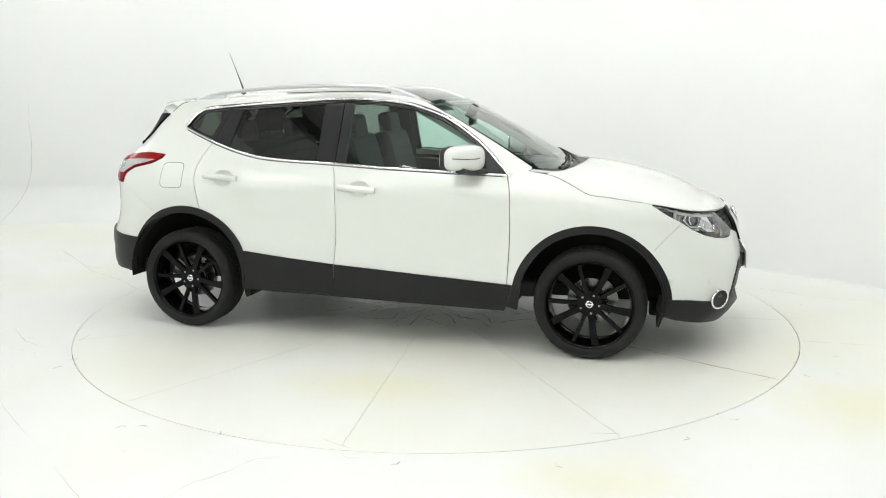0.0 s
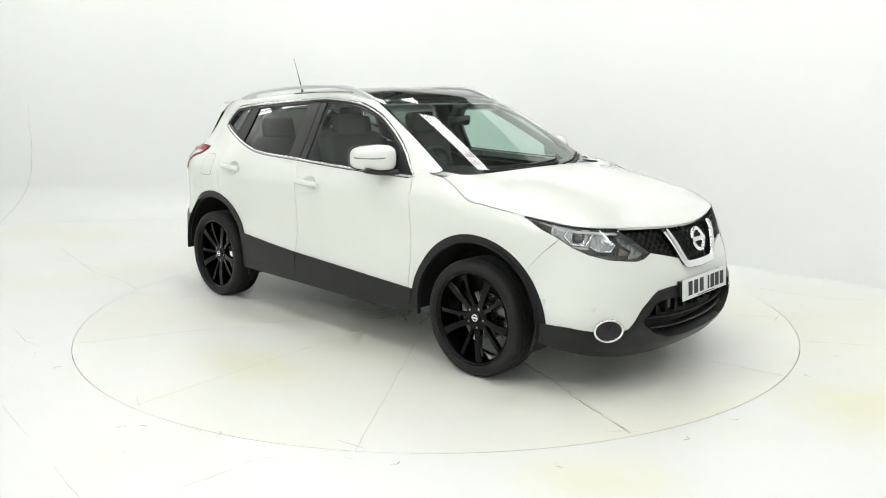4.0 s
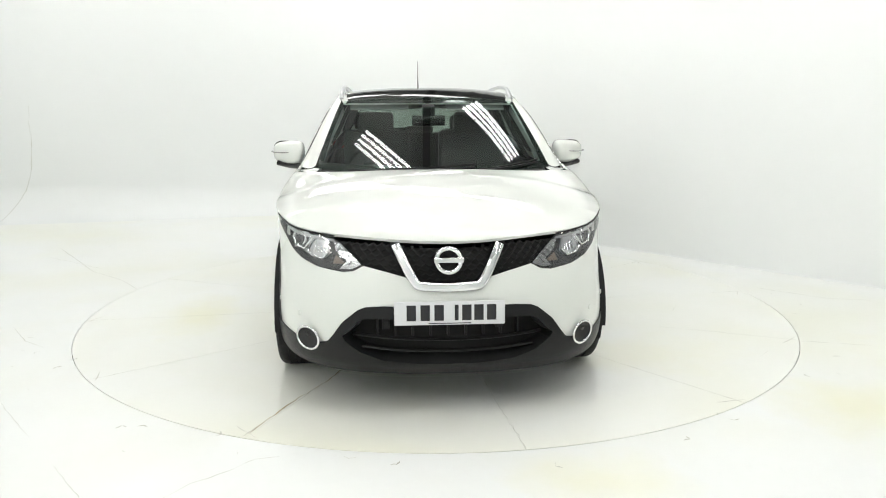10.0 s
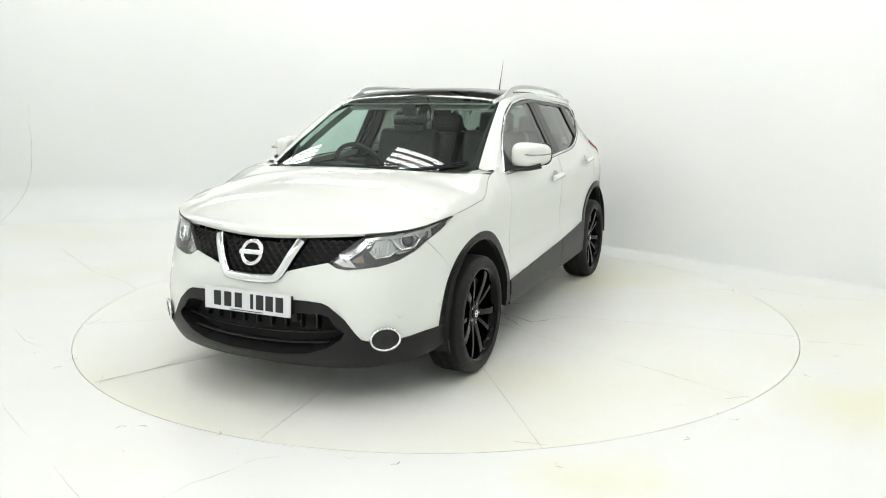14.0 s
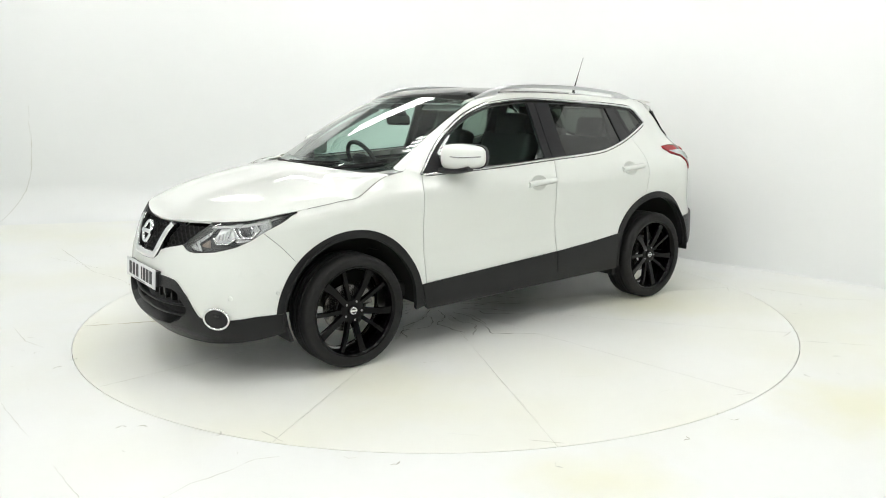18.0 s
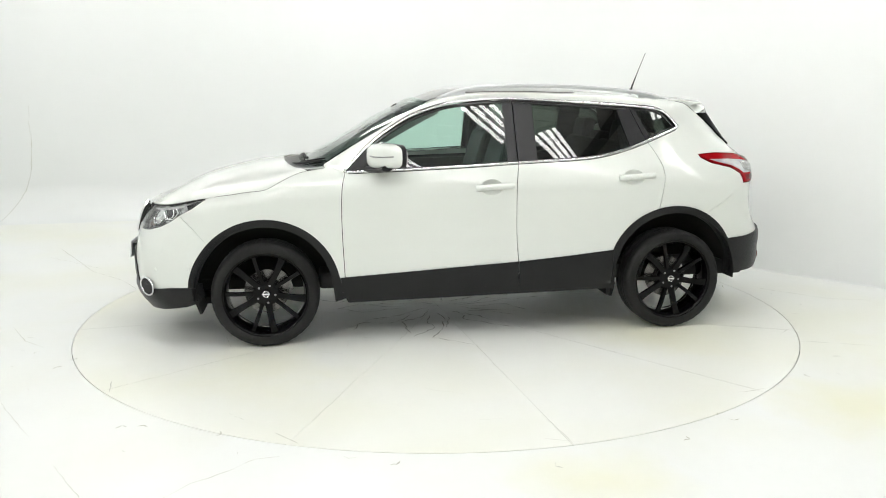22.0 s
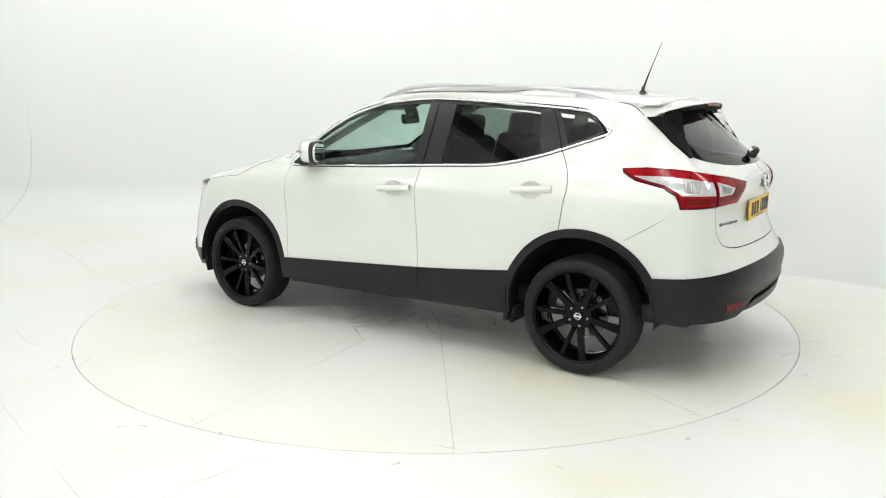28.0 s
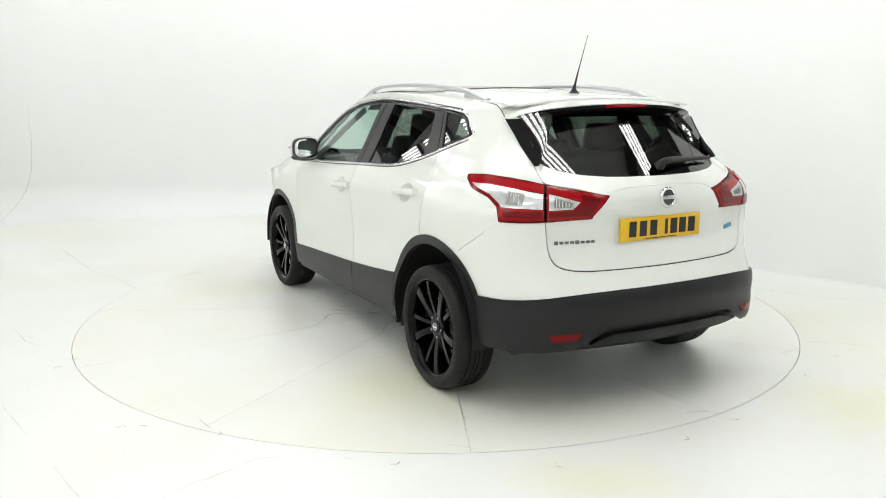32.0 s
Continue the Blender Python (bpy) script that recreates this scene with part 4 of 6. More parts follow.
def tail_panels():
    gate = [(HALF, 0.727)] + GATE_CORNER + [(5.002, 0.962), (5.16, 1.000), (5.255, 1.070), (5.068, 1.106), (4.885, 1.128)]
    gate += [(a + 0.003, b) for a, b in edge_in[:3]] + GLASS_LOW[::-1]
    gate_ob = patch("tailgate", tail_whole(gate), body, PAINT, car)
    glass_half = [(y, z + 0.001) for y, z in GLASS_LOW] + [(a + 0.085, b) for a, b in edge_in[2:5]] + [(edge_in[5][0] + 0.05, 1.415), (edge_in[5][0] + 0.10, 1.45), (HALF, 1.462)]
    patch("rear_window", tail_whole(glass_half), rear_glass, GLASS_P, gate_ob, "dark tinted rear window", off=-0.002, thick=0.0, step=(0.04, 0.04), facing=rear_facing)
    band = GLASS_LOW + [(a + 0.06, b) for a, b in edge_in[2:5]] + [(4.62, 1.365), (4.70, 1.30), (4.80, 1.255), (4.95, 1.215), (5.10, 1.190), (5.27, 1.176), (HALF, 1.170)]
    patch("glass_band", tail_whole(band), rear_glass, PIANO, gate_ob, off=-0.006, thick=0.0, step=(0.04, 0.04), facing=rear_facing)
    wing = [(a - 0.001, b) for a, b in edge_in[1:6]] + [(a + w, b) for (a, b), w in zip(edge_in[5:0:-1], (0.10, 0.115, 0.115, 0.10, 0.05))]
    for o in (wing, right(wing)):
        patch("side_deflector", o, body, FIN, gate_ob, "gloss black side deflector", off=0.012, thick=0.025, step=(0.03, 0.03))
    bumper = [(HALF, 0.722)] + [(a - 0.005, b - 0.005 * min(1, max(0, (0.95 - b) / 0.2))) for a, b in GATE_CORNER] + [(a, b - 0.003) for a, b in LAMP_LOW[5:6]] + \
        [(4.504, 0.8600), (4.366, 0.7770)] + side_poly(arch(-HALF_BASE, ARCH_OUT - 0.02, 121, 155, 10, REAR_ARCH_Z)) + [(y, z - 0.008) for y, z in CLAD_TOP[::-1]]
    patch("rear_bumper", tail_whole(bumper), body, PAINT, car)
    low = CLAD_TOP + side_poly([(-1.735, 0.365)]) + [(4.62, 0.355), (4.887, 0.366), (5.028, 0.376), (5.104, 0.411), (5.172, 0.452), (5.232, 0.462), (HALF, 0.468)]
    patch("lower_rear_bumper", tail_whole(low), body, CLAD, car, "dark grey plastic rear bumper", off=0.012, thick=0.05)
    dif = [(HALF, 0.475), (5.232, 0.468), (5.165, 0.455), (5.095, 0.411), (5.02, 0.376), (5.2, 0.360), (HALF, 0.350)]
    patch("diffuser", tail_whole(dif), body, UNDER, car, off=-0.03, thick=0.03)
    patch("diffuser_bar", tail_whole([(HALF, 0.434), (5.24, 0.431), (5.17, 0.412), (5.12, 0.388), (HALF, 0.386)]), body, CLAD, car, off=0.000, thick=0.03)
    crease = [(ur(a), b) for a, b in ((0.42, 0.985), (0.36, 1.05), (0.31, 1.09), (0.24, 1.102), (0.0, 1.108), (-0.24, 1.102), (-0.31, 1.09), (-0.36, 1.05), (-0.42, 0.985))]
    strip_on("tailgate_crease", crease, body, 0.006, PAINT, gate_ob, off=0.0, thick=0.003)
    inner = [(HALF - 1.05, 0.34), (HALF + 1.05, 0.34), (HALF + 1.0, 1.05), (HALF + 0.5, 1.12), (HALF - 0.5, 1.12), (HALF - 1.0, 1.05)]
    patch("inner_shell", inner, body, GAP, car, off=-0.035, thick=0.0, step=(0.1, 0.1))
    # lamps
    lamp = LAMP_TOP + LAMP_LOW[::-1]
    red = [(4.335, 1.143), (4.45, 1.147), (4.61, 1.140), (4.74, 1.129), (4.872, 1.116), (4.876, 0.968), (4.652, 0.963), (4.643, 0.992), (4.626, 1.030), (4.552, 1.068), (4.405, 1.098), (4.343, 1.128)]
    clear = [(4.390, 1.110), (4.529, 1.110), (4.682, 1.100), (4.72, 1.096), (4.870, 1.080), (4.870, 1.018), (4.650, 1.020), (4.630, 1.036), (4.556, 1.070), (4.45, 1.092)]
    bulb = [(4.655, 1.090), (4.760, 1.080), (4.760, 1.032), (4.668, 1.034)]
    inlamp = [(4.888, 1.121), (5.068, 1.100), (5.249, 1.070), (5.160, 0.980), (5.155, 0.966), (5.002, 0.962), (4.893, 0.960)]
    inred = [(4.896, 1.112), (5.068, 1.091), (5.230, 1.064), (5.146, 0.974), (5.002, 0.970), (4.900, 0.968)]
    inclear = [(4.904, 1.080), (5.00, 1.064), (5.076, 1.046), (5.040, 1.018), (4.904, 1.013)]
    inbulb = [(4.935, 1.064), (5.043, 1.043), (5.024, 1.024), (4.930, 1.026)]
    for F in ((lambda o: o), right):
        a = patch("tail_lamp", F(lamp), body, DEEPRED, car, "red and clear wrap-round tail lamp", off=0.004, thick=0.04, step=(0.03, 0.03))
        patch("red_lens", F(red), body, RED, a, off=0.007, thick=0.006, step=(0.03, 0.03))
        patch("clear_lens", F(clear), body, CLEAR, a, "clear lens", off=0.009, thick=0.006, step=(0.03, 0.03))
        patch("red_lens", F([(4.690, 1.114), (4.737, 1.122), (4.870, 1.108), (4.870, 1.082), (4.72, 1.097)]), body, RED, a, "red upper pod", off=0.013, thick=0.008, step=(0.03, 0.03))
        patch("inner_lens", F([(4.662, 1.008), (4.866, 1.007), (4.866, 0.980), (4.668, 0.977)]), body, DEEPRED, a, "dark red inner lens", off=0.0078, thick=0.004, step=(0.03, 0.03))
        patch("bulb_reflector", F(bulb), body, STEEL, a, "ribbed grey bulb reflector", off=0.011, thick=0.003, step=(0.02, 0.02))
        for k in range(6):
            q = 4.668 + 0.017 * k
            strip_on("reflector_rib", F([(q, 1.086 - 0.0016 * k), (q + 0.004, 1.036)]), body, 0.006, LAMPGREY, a, off=0.010, thick=0.004, n=4)
        patch("fog_bulb", F([(4.768 + 0.052 * math.cos(math.pi * k / 8), 0.990 + 0.013 * math.sin(math.pi * k / 8)) for k in range(16)]), body, DEEPRED, a, off=0.0085, thick=0.002, step=(0.03, 0.03))
        b = patch("tailgate_lamp", F(inlamp), body, DEEPRED, gate_ob, "red and clear inner tail lamp", off=0.004, thick=0.04, step=(0.03, 0.03))
        patch("red_lens", F(inred), body, RED, gate_ob, off=0.007, thick=0.006, step=(0.03, 0.03))
        patch("inner_lens", F([(5.088, 1.080), (5.200, 1.058), (5.134, 0.986), (5.0, 0.983), (4.906, 0.982), (4.906, 1.004), (5.044, 1.009), (5.088, 1.046)]), body, DEEPRED, gate_ob, "dark red inner lens", off=0.0085, thick=0.004, step=(0.03, 0.03))
        patch("clear_lens", F(inclear), body, CLEAR, gate_ob, off=0.009, thick=0.006, step=(0.03, 0.03))
        patch("bulb_reflector", F(inbulb), body, STEEL, gate_ob, off=0.011, thick=0.003, step=(0.02, 0.02))
        for k in range(5):
            q = 4.945 + 0.018 * k
            strip_on("reflector_rib", F([(q, 1.058 - 0.0034 * k), (q - 0.002, 1.028)]), body, 0.007, LAMPGREY, gate_ob, off=0.010, thick=0.004, n=4)
        strip_on("spoiler_seam", F([(ux(-1.37), 1.498), (ux(-1.43), 1.492), (4.30, 1.480), (4.335, 1.462), (4.385, 1.424)]), body, 0.005, GAP, gate_ob, off=0.001, thick=0.0015, n=3)
        patch("reflector", F([(4.92, 0.449), (5.073, 0.455), (5.05, 0.425), (4.928, 0.415)]), body, DEEPRED, car, "dark red reflector", off=0.016, thick=0.006, step=(0.03, 0.03))
    # plate, emblem, badges
    plate_rear = board("number_plate", (0.51, 0.112, 0.008), place_on(HALF, 0.903, 0.006) @ Matrix.Translation((-0.012, 0, 0)), PLATE_Y, car, "yellow rear number plate with plain bars")
    bars(plate_rear)
    emblem(place_on(HALF, 1.048, 0.012), 0.043, gate_ob)
    bm = bmesh.new()
    lathe(bm, [(0.0, 0.0), (0.040, 0.0), (0.040, -0.008)], 32, place_on(HALF, 1.048, 0.010) @ pose(0, 0, 0, 90, 0, 0))
    part("emblem_back", bm, LAMPDARK, gate_ob, "dark grey emblem centre", smooth=40)
    bm = bmesh.new()
    box(bm, (0.07, 0.10, 0.05), pose(-1.86, 0.56, 0.335, 0, 12, 0), 0.008)
    part("tow_bracket", bm, UNDER, car)
    for k in range(8):
        bm = bmesh.new()
        box(bm, (0.019, 0.017 if k in (0, 4) else 0.012, 0.004), place_on(tu(0.580 - 0.026 * k, 0.860), 0.860, 0.004), 0.001, 1)
        part("badge_bar", bm, BADGE, gate_ob)
    bm = bmesh.new()
    box(bm, (0.075, 0.022, 0.004), place_on(tu(-0.505, 0.862), 0.862, 0.004) @ pose(0, 0, 0, 0, 0, 8), 0.003)
    part("small_badge", bm, BLUE, gate_ob, "small blue badge")
    # wiper
    pv = body(tu(-0.02, 1.180), 1.180) + Vector((-0.02, 0, 0.015))
    tip = body(tu(-0.45, 1.195), 1.195) + Vector((-0.025, 0, 0.015))
    bm = bmesh.new()
    tube(bm, spline([pv + Vector((0.01, 0.01, -0.01)), pv + Vector((-0.012, -0.02, 0.02)), pv.lerp(tip, 0.5) + Vector((-0.012, 0, 0.012)), tip], 5), [0.022 - 0.0009 * k for k in range(16)], 8)
    bmesh.ops.create_uvsphere(bm, u_segments=12, v_segments=8, radius=0.024, matrix=Matrix.Translation(pv))
    arm = part("rear_wiper", bm, CLAD, gate_ob, "black rear wiper arm", smooth=50)
    # spoiler
    rows = []
    for k in range(21):
        y = -0.60 + 1.2 * k / 20
        q = 1 - (y / 0.60) ** 2
        tipx, tipz = -1.562 - 0.203 * q ** 0.5, 1.400 + 0.088 * q ** 0.42
        a = roof(-1.50, y * 0.955)
        a.z += 0.001
        mid = roof(-1.57, y * 0.96)
        mid.z += 0.003
        end = body(4.347, 1.458)
        end.y = math.copysign(end.y, y)
        mid = mid.lerp(end, (1 - q) ** 5)
        rows.append([a, mid, Vector((tipx, y, tipz)), Vector((tipx + 0.004, y, tipz - 0.016)), Vector((tipx + 0.035, y, tipz - 0.026)), Vector((-1.585, y * 0.95, min(1.428, tipz - 0.028)))])
    bm = bmesh.new()
    V = [[bm.verts.new(p) for p in r] for r in rows]
    for A, B in zip(V, V[1:]):
        for j in range(5):
            bm.faces.new((A[j], A[j + 1], B[j + 1], B[j]))
    bm.faces.new(V[0])
    bm.faces.new(V[-1][::-1])
    sp = part("spoiler", bm, PAINT, gate_ob, "white roof spoiler", smooth=35)
    bm = bmesh.new()
    V = [[bm.verts.new(p) for p in (Vector((r[2].x - 0.001, r[2].y, r[2].z - 0.005)), Vector((r[3].x - 0.001, r[3].y, r[3].z - 0.002)), Vector((r[4].x, r[4].y, r[4].z - 0.004)), Vector((-1.60, r[5].y, r[5].z - 0.008)))] for r in rows[1:-1]]
    for A, B in zip(V, V[1:]):
        for j in range(3):
            bm.faces.new((A[j], A[j + 1], B[j + 1], B[j]))
    part("spoiler_underside", bm, FIN, car)
    bm = bmesh.new()
    box(bm, (0.012, 0.26, 0.014), Matrix.Translation((-1.760, 0.0, 1.474)), 0.004)
    part("brake_light", bm, RED, car, "red high brake light")


def place_on(u, z, off, fn=None):
    """A pose on the skin: local x to the viewer's right when facing it, y up along the skin, z outwards."""
    fn = fn or body
    n = skin_normal(fn, u, z)
    p = fn(u, z) + n * off
    x = Vector((0, 0, 1)).cross(n).normalized()
    y = n.cross(x)
    m = Matrix((x, y, n)).transposed().to_4x4()
    m.translation = p
    return m


def board(name, size, m, mat, parent, label=""):
    bm = bmesh.new()
    box(bm, size, m, 0.003)
    return part(name, bm, mat, parent, label, smooth=40)


def bars(plate):
    """Seven plain dark bars in place of the plate's characters."""
    rear = "yellow" in plate["label"]
    base = place_on(HALF, 0.903, 0.0105) @ Matrix.Translation((-0.012, 0, 0)) if rear else NOSE_PLATE @ Matrix.Translation((0, 0, 0.0045))
    for x in (-0.180, -0.115, -0.050, 0.032, 0.080, 0.137, 0.197):
        bm = bmesh.new()
        box(bm, (0.018 if x == 0.032 else 0.044, 0.074, 0.002), base @ Matrix.Translation((x, 0.002, 0)))
        part("character_bar", bm, INK, plate)
    bm = bmesh.new()
    box(bm, (0.20, 0.004, 0.0015), base @ Matrix.Translation((0.0, -0.048, 0)))
    part("maker_line", bm, INK, plate)


def emblem(m, r, parent):
    """A plain chrome ring with a bar across."""
    bm = bmesh.new()
    ring = [(r * math.cos(2 * math.pi * i / 36), r * math.sin(2 * math.pi * i / 36), 0) for i in range(36)]
    tube(bm, ring, 0.21 * r, 8, closed=True)
    bmesh.ops.transform(bm, matrix=m, verts=bm.verts[:])
    ob = part("emblem", bm, CHROME, parent, "plain chrome ring emblem", smooth=50)
    bm = bmesh.new()
    box(bm, (2.45 * r, 0.42 * r, 0.2 * r), m @ Matrix.Translation((0, 0, 0.12 * r)), 0.05 * r)
    part("emblem_bar", bm, CHROME, parent, smooth=40)


# ---------- the nose ----------
NOSE_PLATE = pose(2.232, 0, 0.527) @ Matrix(((0, 0, 1, 0), (1, 0, 0, 0), (0, 1, 0, 0), (0, 0, 0, 1))) @ pose(0, 0, 0, -4, 0, 0)


def nose():
    g = whole(GRILLE_HALF)
    # near-black sheet in place of the shade behind the mesh
    patch("grille_shade_sheet", g, body, GAP, car, off=-0.05, thick=0.0)
    top = lambda u: fender_top(abs(u)) - 0.014
    gx = [a for a, _ in GRILLE_HALF[3:]][::-1]
    gz = [b for _, b in GRILLE_HALF[3:]][::-1]
    low = lambda u: float(np.interp(abs(u), gx, gz)) + 0.004
    bm = bmesh.new()
    rowstep, w = 0.0225, 0.046
    for r in range(12):
        z0 = 0.632 + r * rowstep
        line = []
        n = 156
        runs = []
        for i in range(n + 1):
            u = -0.60 + 1.2 * i / n
            ph = (u / w + 0.5 * (r % 2)) % 1.0
            z = z0 + 0.0075 * (abs(2 * ph - 1) - 0.5) * 2
            if low(u) < z < top(u):
                line.append((u, z))
            elif line:
                runs.append(line)
                line = []
        if line:
            runs.append(line)
        for run in runs:
            if len(run) < 2:
                continue
            pts = [body(u, z) + skin_normal(body, u, z) * -0.018 for u, z in run]
            tube(bm, pts, 0.0036, 5, squash=1.5)
    part("grille_mesh", bm, MESH, car, "gloss black honeycomb grille mesh", smooth=50)
    vee = [(uf(0.0), 0.624), (uf(0.145), 0.631), (uf(0.178), 0.647), (uf(0.205), 0.682), (uf(0.298), top(uf(0.298)) - 0.004), (uf(0.245), top(uf(0.245)) - 0.004), (uf(0.155), 0.690), (uf(0.135), 0.664), (uf(0.11), 0.653), (0.0, 0.648)]
    # black border added round the chrome, in place of its dark reflections
    patch("vee_dark_edge", whole(vee), body, PIANO, car, "black edge standing in for dark reflections in the grille bar", off=0.010, thick=0.03, step=(0.03, 0.03))
    ridge = [(uf(0.268), top(uf(0.268)) - 0.012), (uf(0.225), 0.762), (uf(0.182), 0.690), (uf(0.155), 0.655), (uf(0.125), 0.644), (0.0, 0.638)]
    ridge = curve2(ridge, 4)
    strip_on("grille_vee", ridge + [(-a, b) for a, b in ridge[::-1][1:]], body, 0.044, CHROME, car, "chrome V-shaped grille bar", off=0.010, thick=0.011, n=10)
    emblem(place_on(0.0, 0.758, 0.018), 0.057, car)
    plate = board("number_plate", (0.52, 0.112, 0.008), NOSE_PLATE, PLATE_W, car, "white front number plate with plain bars")
    bars(plate)
    bm = bmesh.new()
    box(bm, (0.03, 0.50, 0.09), Matrix.Translation((2.205, 0, 0.525)), 0.005)
    part("plate_holder", bm, CLAD, car)
    # intake, with a near-black sheet for the shade inside it
    patch("intake_shade_sheet", whole([(a, b) for a, b in INTAKE]), body, GAP, car, off=-0.09, thick=0.0)
    for z, k in ((0.405, 0.46), (0.335, 0.42)):
        line = [(uf(-k + 2 * k * i / 24), z - 0.02 * (1 - (2 * i / 24 - 1) ** 2)) for i in range(25)]
        strip_on("intake_slat", line, body, 0.013, MESH, car, off=-0.042, thick=0.014)
    for k in range(9):
        y = -0.34 + 0.085 * k
        bm = bmesh.new()
        box(bm, (0.05, 0.012, 0.085), Matrix.Translation((2.135 - 0.22 * y * y, y, 0.437)), 0.003, 1)
        part("intake_rib", bm, MESH, car)
    for y in (-0.30, 0.24):
        bm = bmesh.new()
        box(bm, (0.06, 0.035, 0.05), Matrix.Translation((2.15, y, 0.46)), 0.008)
        part("intake_bracket", bm, CLAD, car)
    for s in (1, -1):
        # fog lamps
        m = place_on(s * 0.700, 0.368, 0.012)
        bm = bmesh.new()
        ring = [(0.072 * math.cos(2 * math.pi * i / 40), 0.056 * math.sin(2 * math.pi * i / 40), 0) for i in range(40)]
        tube(bm, ring, 0.0065, 8, closed=True)
        bmesh.ops.transform(bm, matrix=m, verts=bm.verts[:])
        fog = part("fog_lamp", bm, CHROME, car, "round fog lamp with a chrome ring", smooth=60)
        bm = bmesh.new()
        lathe(bm, [(0.071, 0.003), (0.064, 0.001), (0.050, -0.0005), (0.034, -0.001), (0.0, -0.001)], 32, m @ Matrix.Diagonal((1, 0.78, 1, 1)) @ pose(0, 0, 0, 90, 0, 0))
        part("fog_bowl", bm, TRIM, fog, smooth=40)
        bm = bmesh.new()
        bmesh.ops.create_uvsphere(bm, u_segments=20, v_segments=12, radius=0.013, matrix=m @ Matrix.Translation((0.0, 0.018, -0.004)) @ Matrix.Diagonal((1.6, 1, 0.5, 1)))
        part("fog_lens", bm, PIANO, fog, smooth=60)
        for y, z in ((0.775, 0.478), (1.02, 0.50)):
            bm = bmesh.new()
            lathe(bm, [(0.0, 0.003), (0.010, 0.003), (0.012, 0.0), (0.014, -0.002)], 20, place_on(s * y, z, 0.001) @ pose(0, 0, 0, 90, 0, 0))
            part("parking_sensor", bm, PAINT, car, smooth=50)
        # headlamps
        F = (lambda o: o) if s > 0 else mirrored
        hl = patch("headlamp", F(LAMP), body, LAMPDARK, car, "swept-back headlamp with projector lenses", off=-0.045, thick=0.0, step=(0.03, 0.03))
        rimline = F(LAMP + LAMP[:1])
        walls_v, walls_f = [], []
        for u, z in rimline:
            nn = skin_normal(body, u, z)
            p = body(u, z)
            walls_v += [p + nn * 0.001, p - nn * 0.05]
        for i in range(len(rimline) - 1):
            walls_f.append((2 * i, 2 * i + 1, 2 * i + 3, 2 * i + 2))
        link_mesh("lamp_wall", walls_v, walls_f, LAMPDARK, hl, smooth=False)
        house = [(0.985, 0.895), (0.992, 0.843), (0.958, 0.806), (0.895, 0.780), (0.80, 0.768), (0.74, 0.80), (0.70, 0.858), (0.80, 0.880)]
        patch("lamp_reflector", F(house), body, LAMPGREY, hl, off=-0.036, thick=0.008, step=(0.02, 0.02))
        m = place_on(s * 0.855, 0.832, -0.024)
        r = 0.030
        bm = bmesh.new()
        lathe(bm, [(r * 1.25, -0.012), (r * 1.22, 0.006), (r * 1.08, 0.010), (r * 0.98, 0.0), (r * 0.98, -0.01)], 28, m @ pose(0, 0, 0, 90, 0, 0))
        part("lens_ring", bm, CHROME, hl, smooth=40)
        bm = bmesh.new()
        bmesh.ops.create_uvsphere(bm, u_segments=20, v_segments=12, radius=r, matrix=m @ Matrix.Translation((0, 0, -r * 0.5)))
        part("projector_lens", bm, LENS, hl, smooth=60)
        hexa = [(0.909, 0.864), (0.932, 0.832), (0.890, 0.793), (0.812, 0.790), (0.772, 0.842), (0.806, 0.870), (0.909, 0.864)]
        strip_on("lens_bezel", F(hexa), body, 0.016, CHROME, hl, off=-0.026, thick=0.012)
        bowl = [(0.766, 0.828), (0.723, 0.852), (0.680, 0.843), (0.643, 0.787), (0.672, 0.760), (0.747, 0.765), (0.786, 0.788)]
        patch("lamp_reflector", F(bowl), body, SATIN, hl, "ribbed bright reflector", off=-0.030, thick=0.012, step=(0.02, 0.02))
        for k in range(4):
            strip_on("reflector_rib", F([(0.750 - 0.024 * k, 0.832 - 0.008 * k), (0.738 - 0.022 * k, 0.780)]), body, 0.008, CHROME, hl, off=-0.028, thick=0.006, n=4)
        strip_on("light_guide", F([(0.792, 0.790), (0.747, 0.762), (0.673, 0.756), (0.643, 0.790)]), body, 0.014, CHROME, hl, off=-0.024, thick=0.010)
        top_blade = [(1.076, fender_top(1.076) - 0.016), (0.96, fender_top(0.96) - 0.018), (0.868, fender_top(0.868) - 0.018), (0.734, fender_top(0.734) - 0.018), (0.625, fender_top(0.625) - 0.018),
                     (0.615, fender_top(0.615) - 0.030), (0.734, fender_top(0.734) - 0.032), (0.868, fender_top(0.868) - 0.034), (0.96, fender_top(0.96) - 0.034)]
        patch("light_guide", F(top_blade), body, CLEAR, hl, "bright upper light blade", off=-0.014, thick=0.012, step=(0.03, 0.03))
        strip_on("light_guide", F(curve2([(0.985, 0.895), (0.994, 0.845), (0.962, 0.804), (0.900, 0.780)], 4)), body, 0.018, CLEAR, hl, off=-0.022, thick=0.012)
        patch("lamp_reflector", F([(0.634, 0.842), (0.593, 0.840), (0.512, 0.794), (0.447, 0.740), (0.500, 0.718), (0.565, 0.716), (0.530, 0.755), (0.600, 0.797)]), body, LAMPGREY, hl, off=-0.030, thick=0.01, step=(0.02, 0.02))
        for k in range(5):
            a, b = 0.606 - 0.028 * k, 0.842 - 0.019 * k
            strip_on("reflector_rib", F([(a, b - 0.004), (a + 0.022, b - 0.030)]), body, 0.004, LAMPDARK, hl, off=-0.030, thick=0.003, n=4)
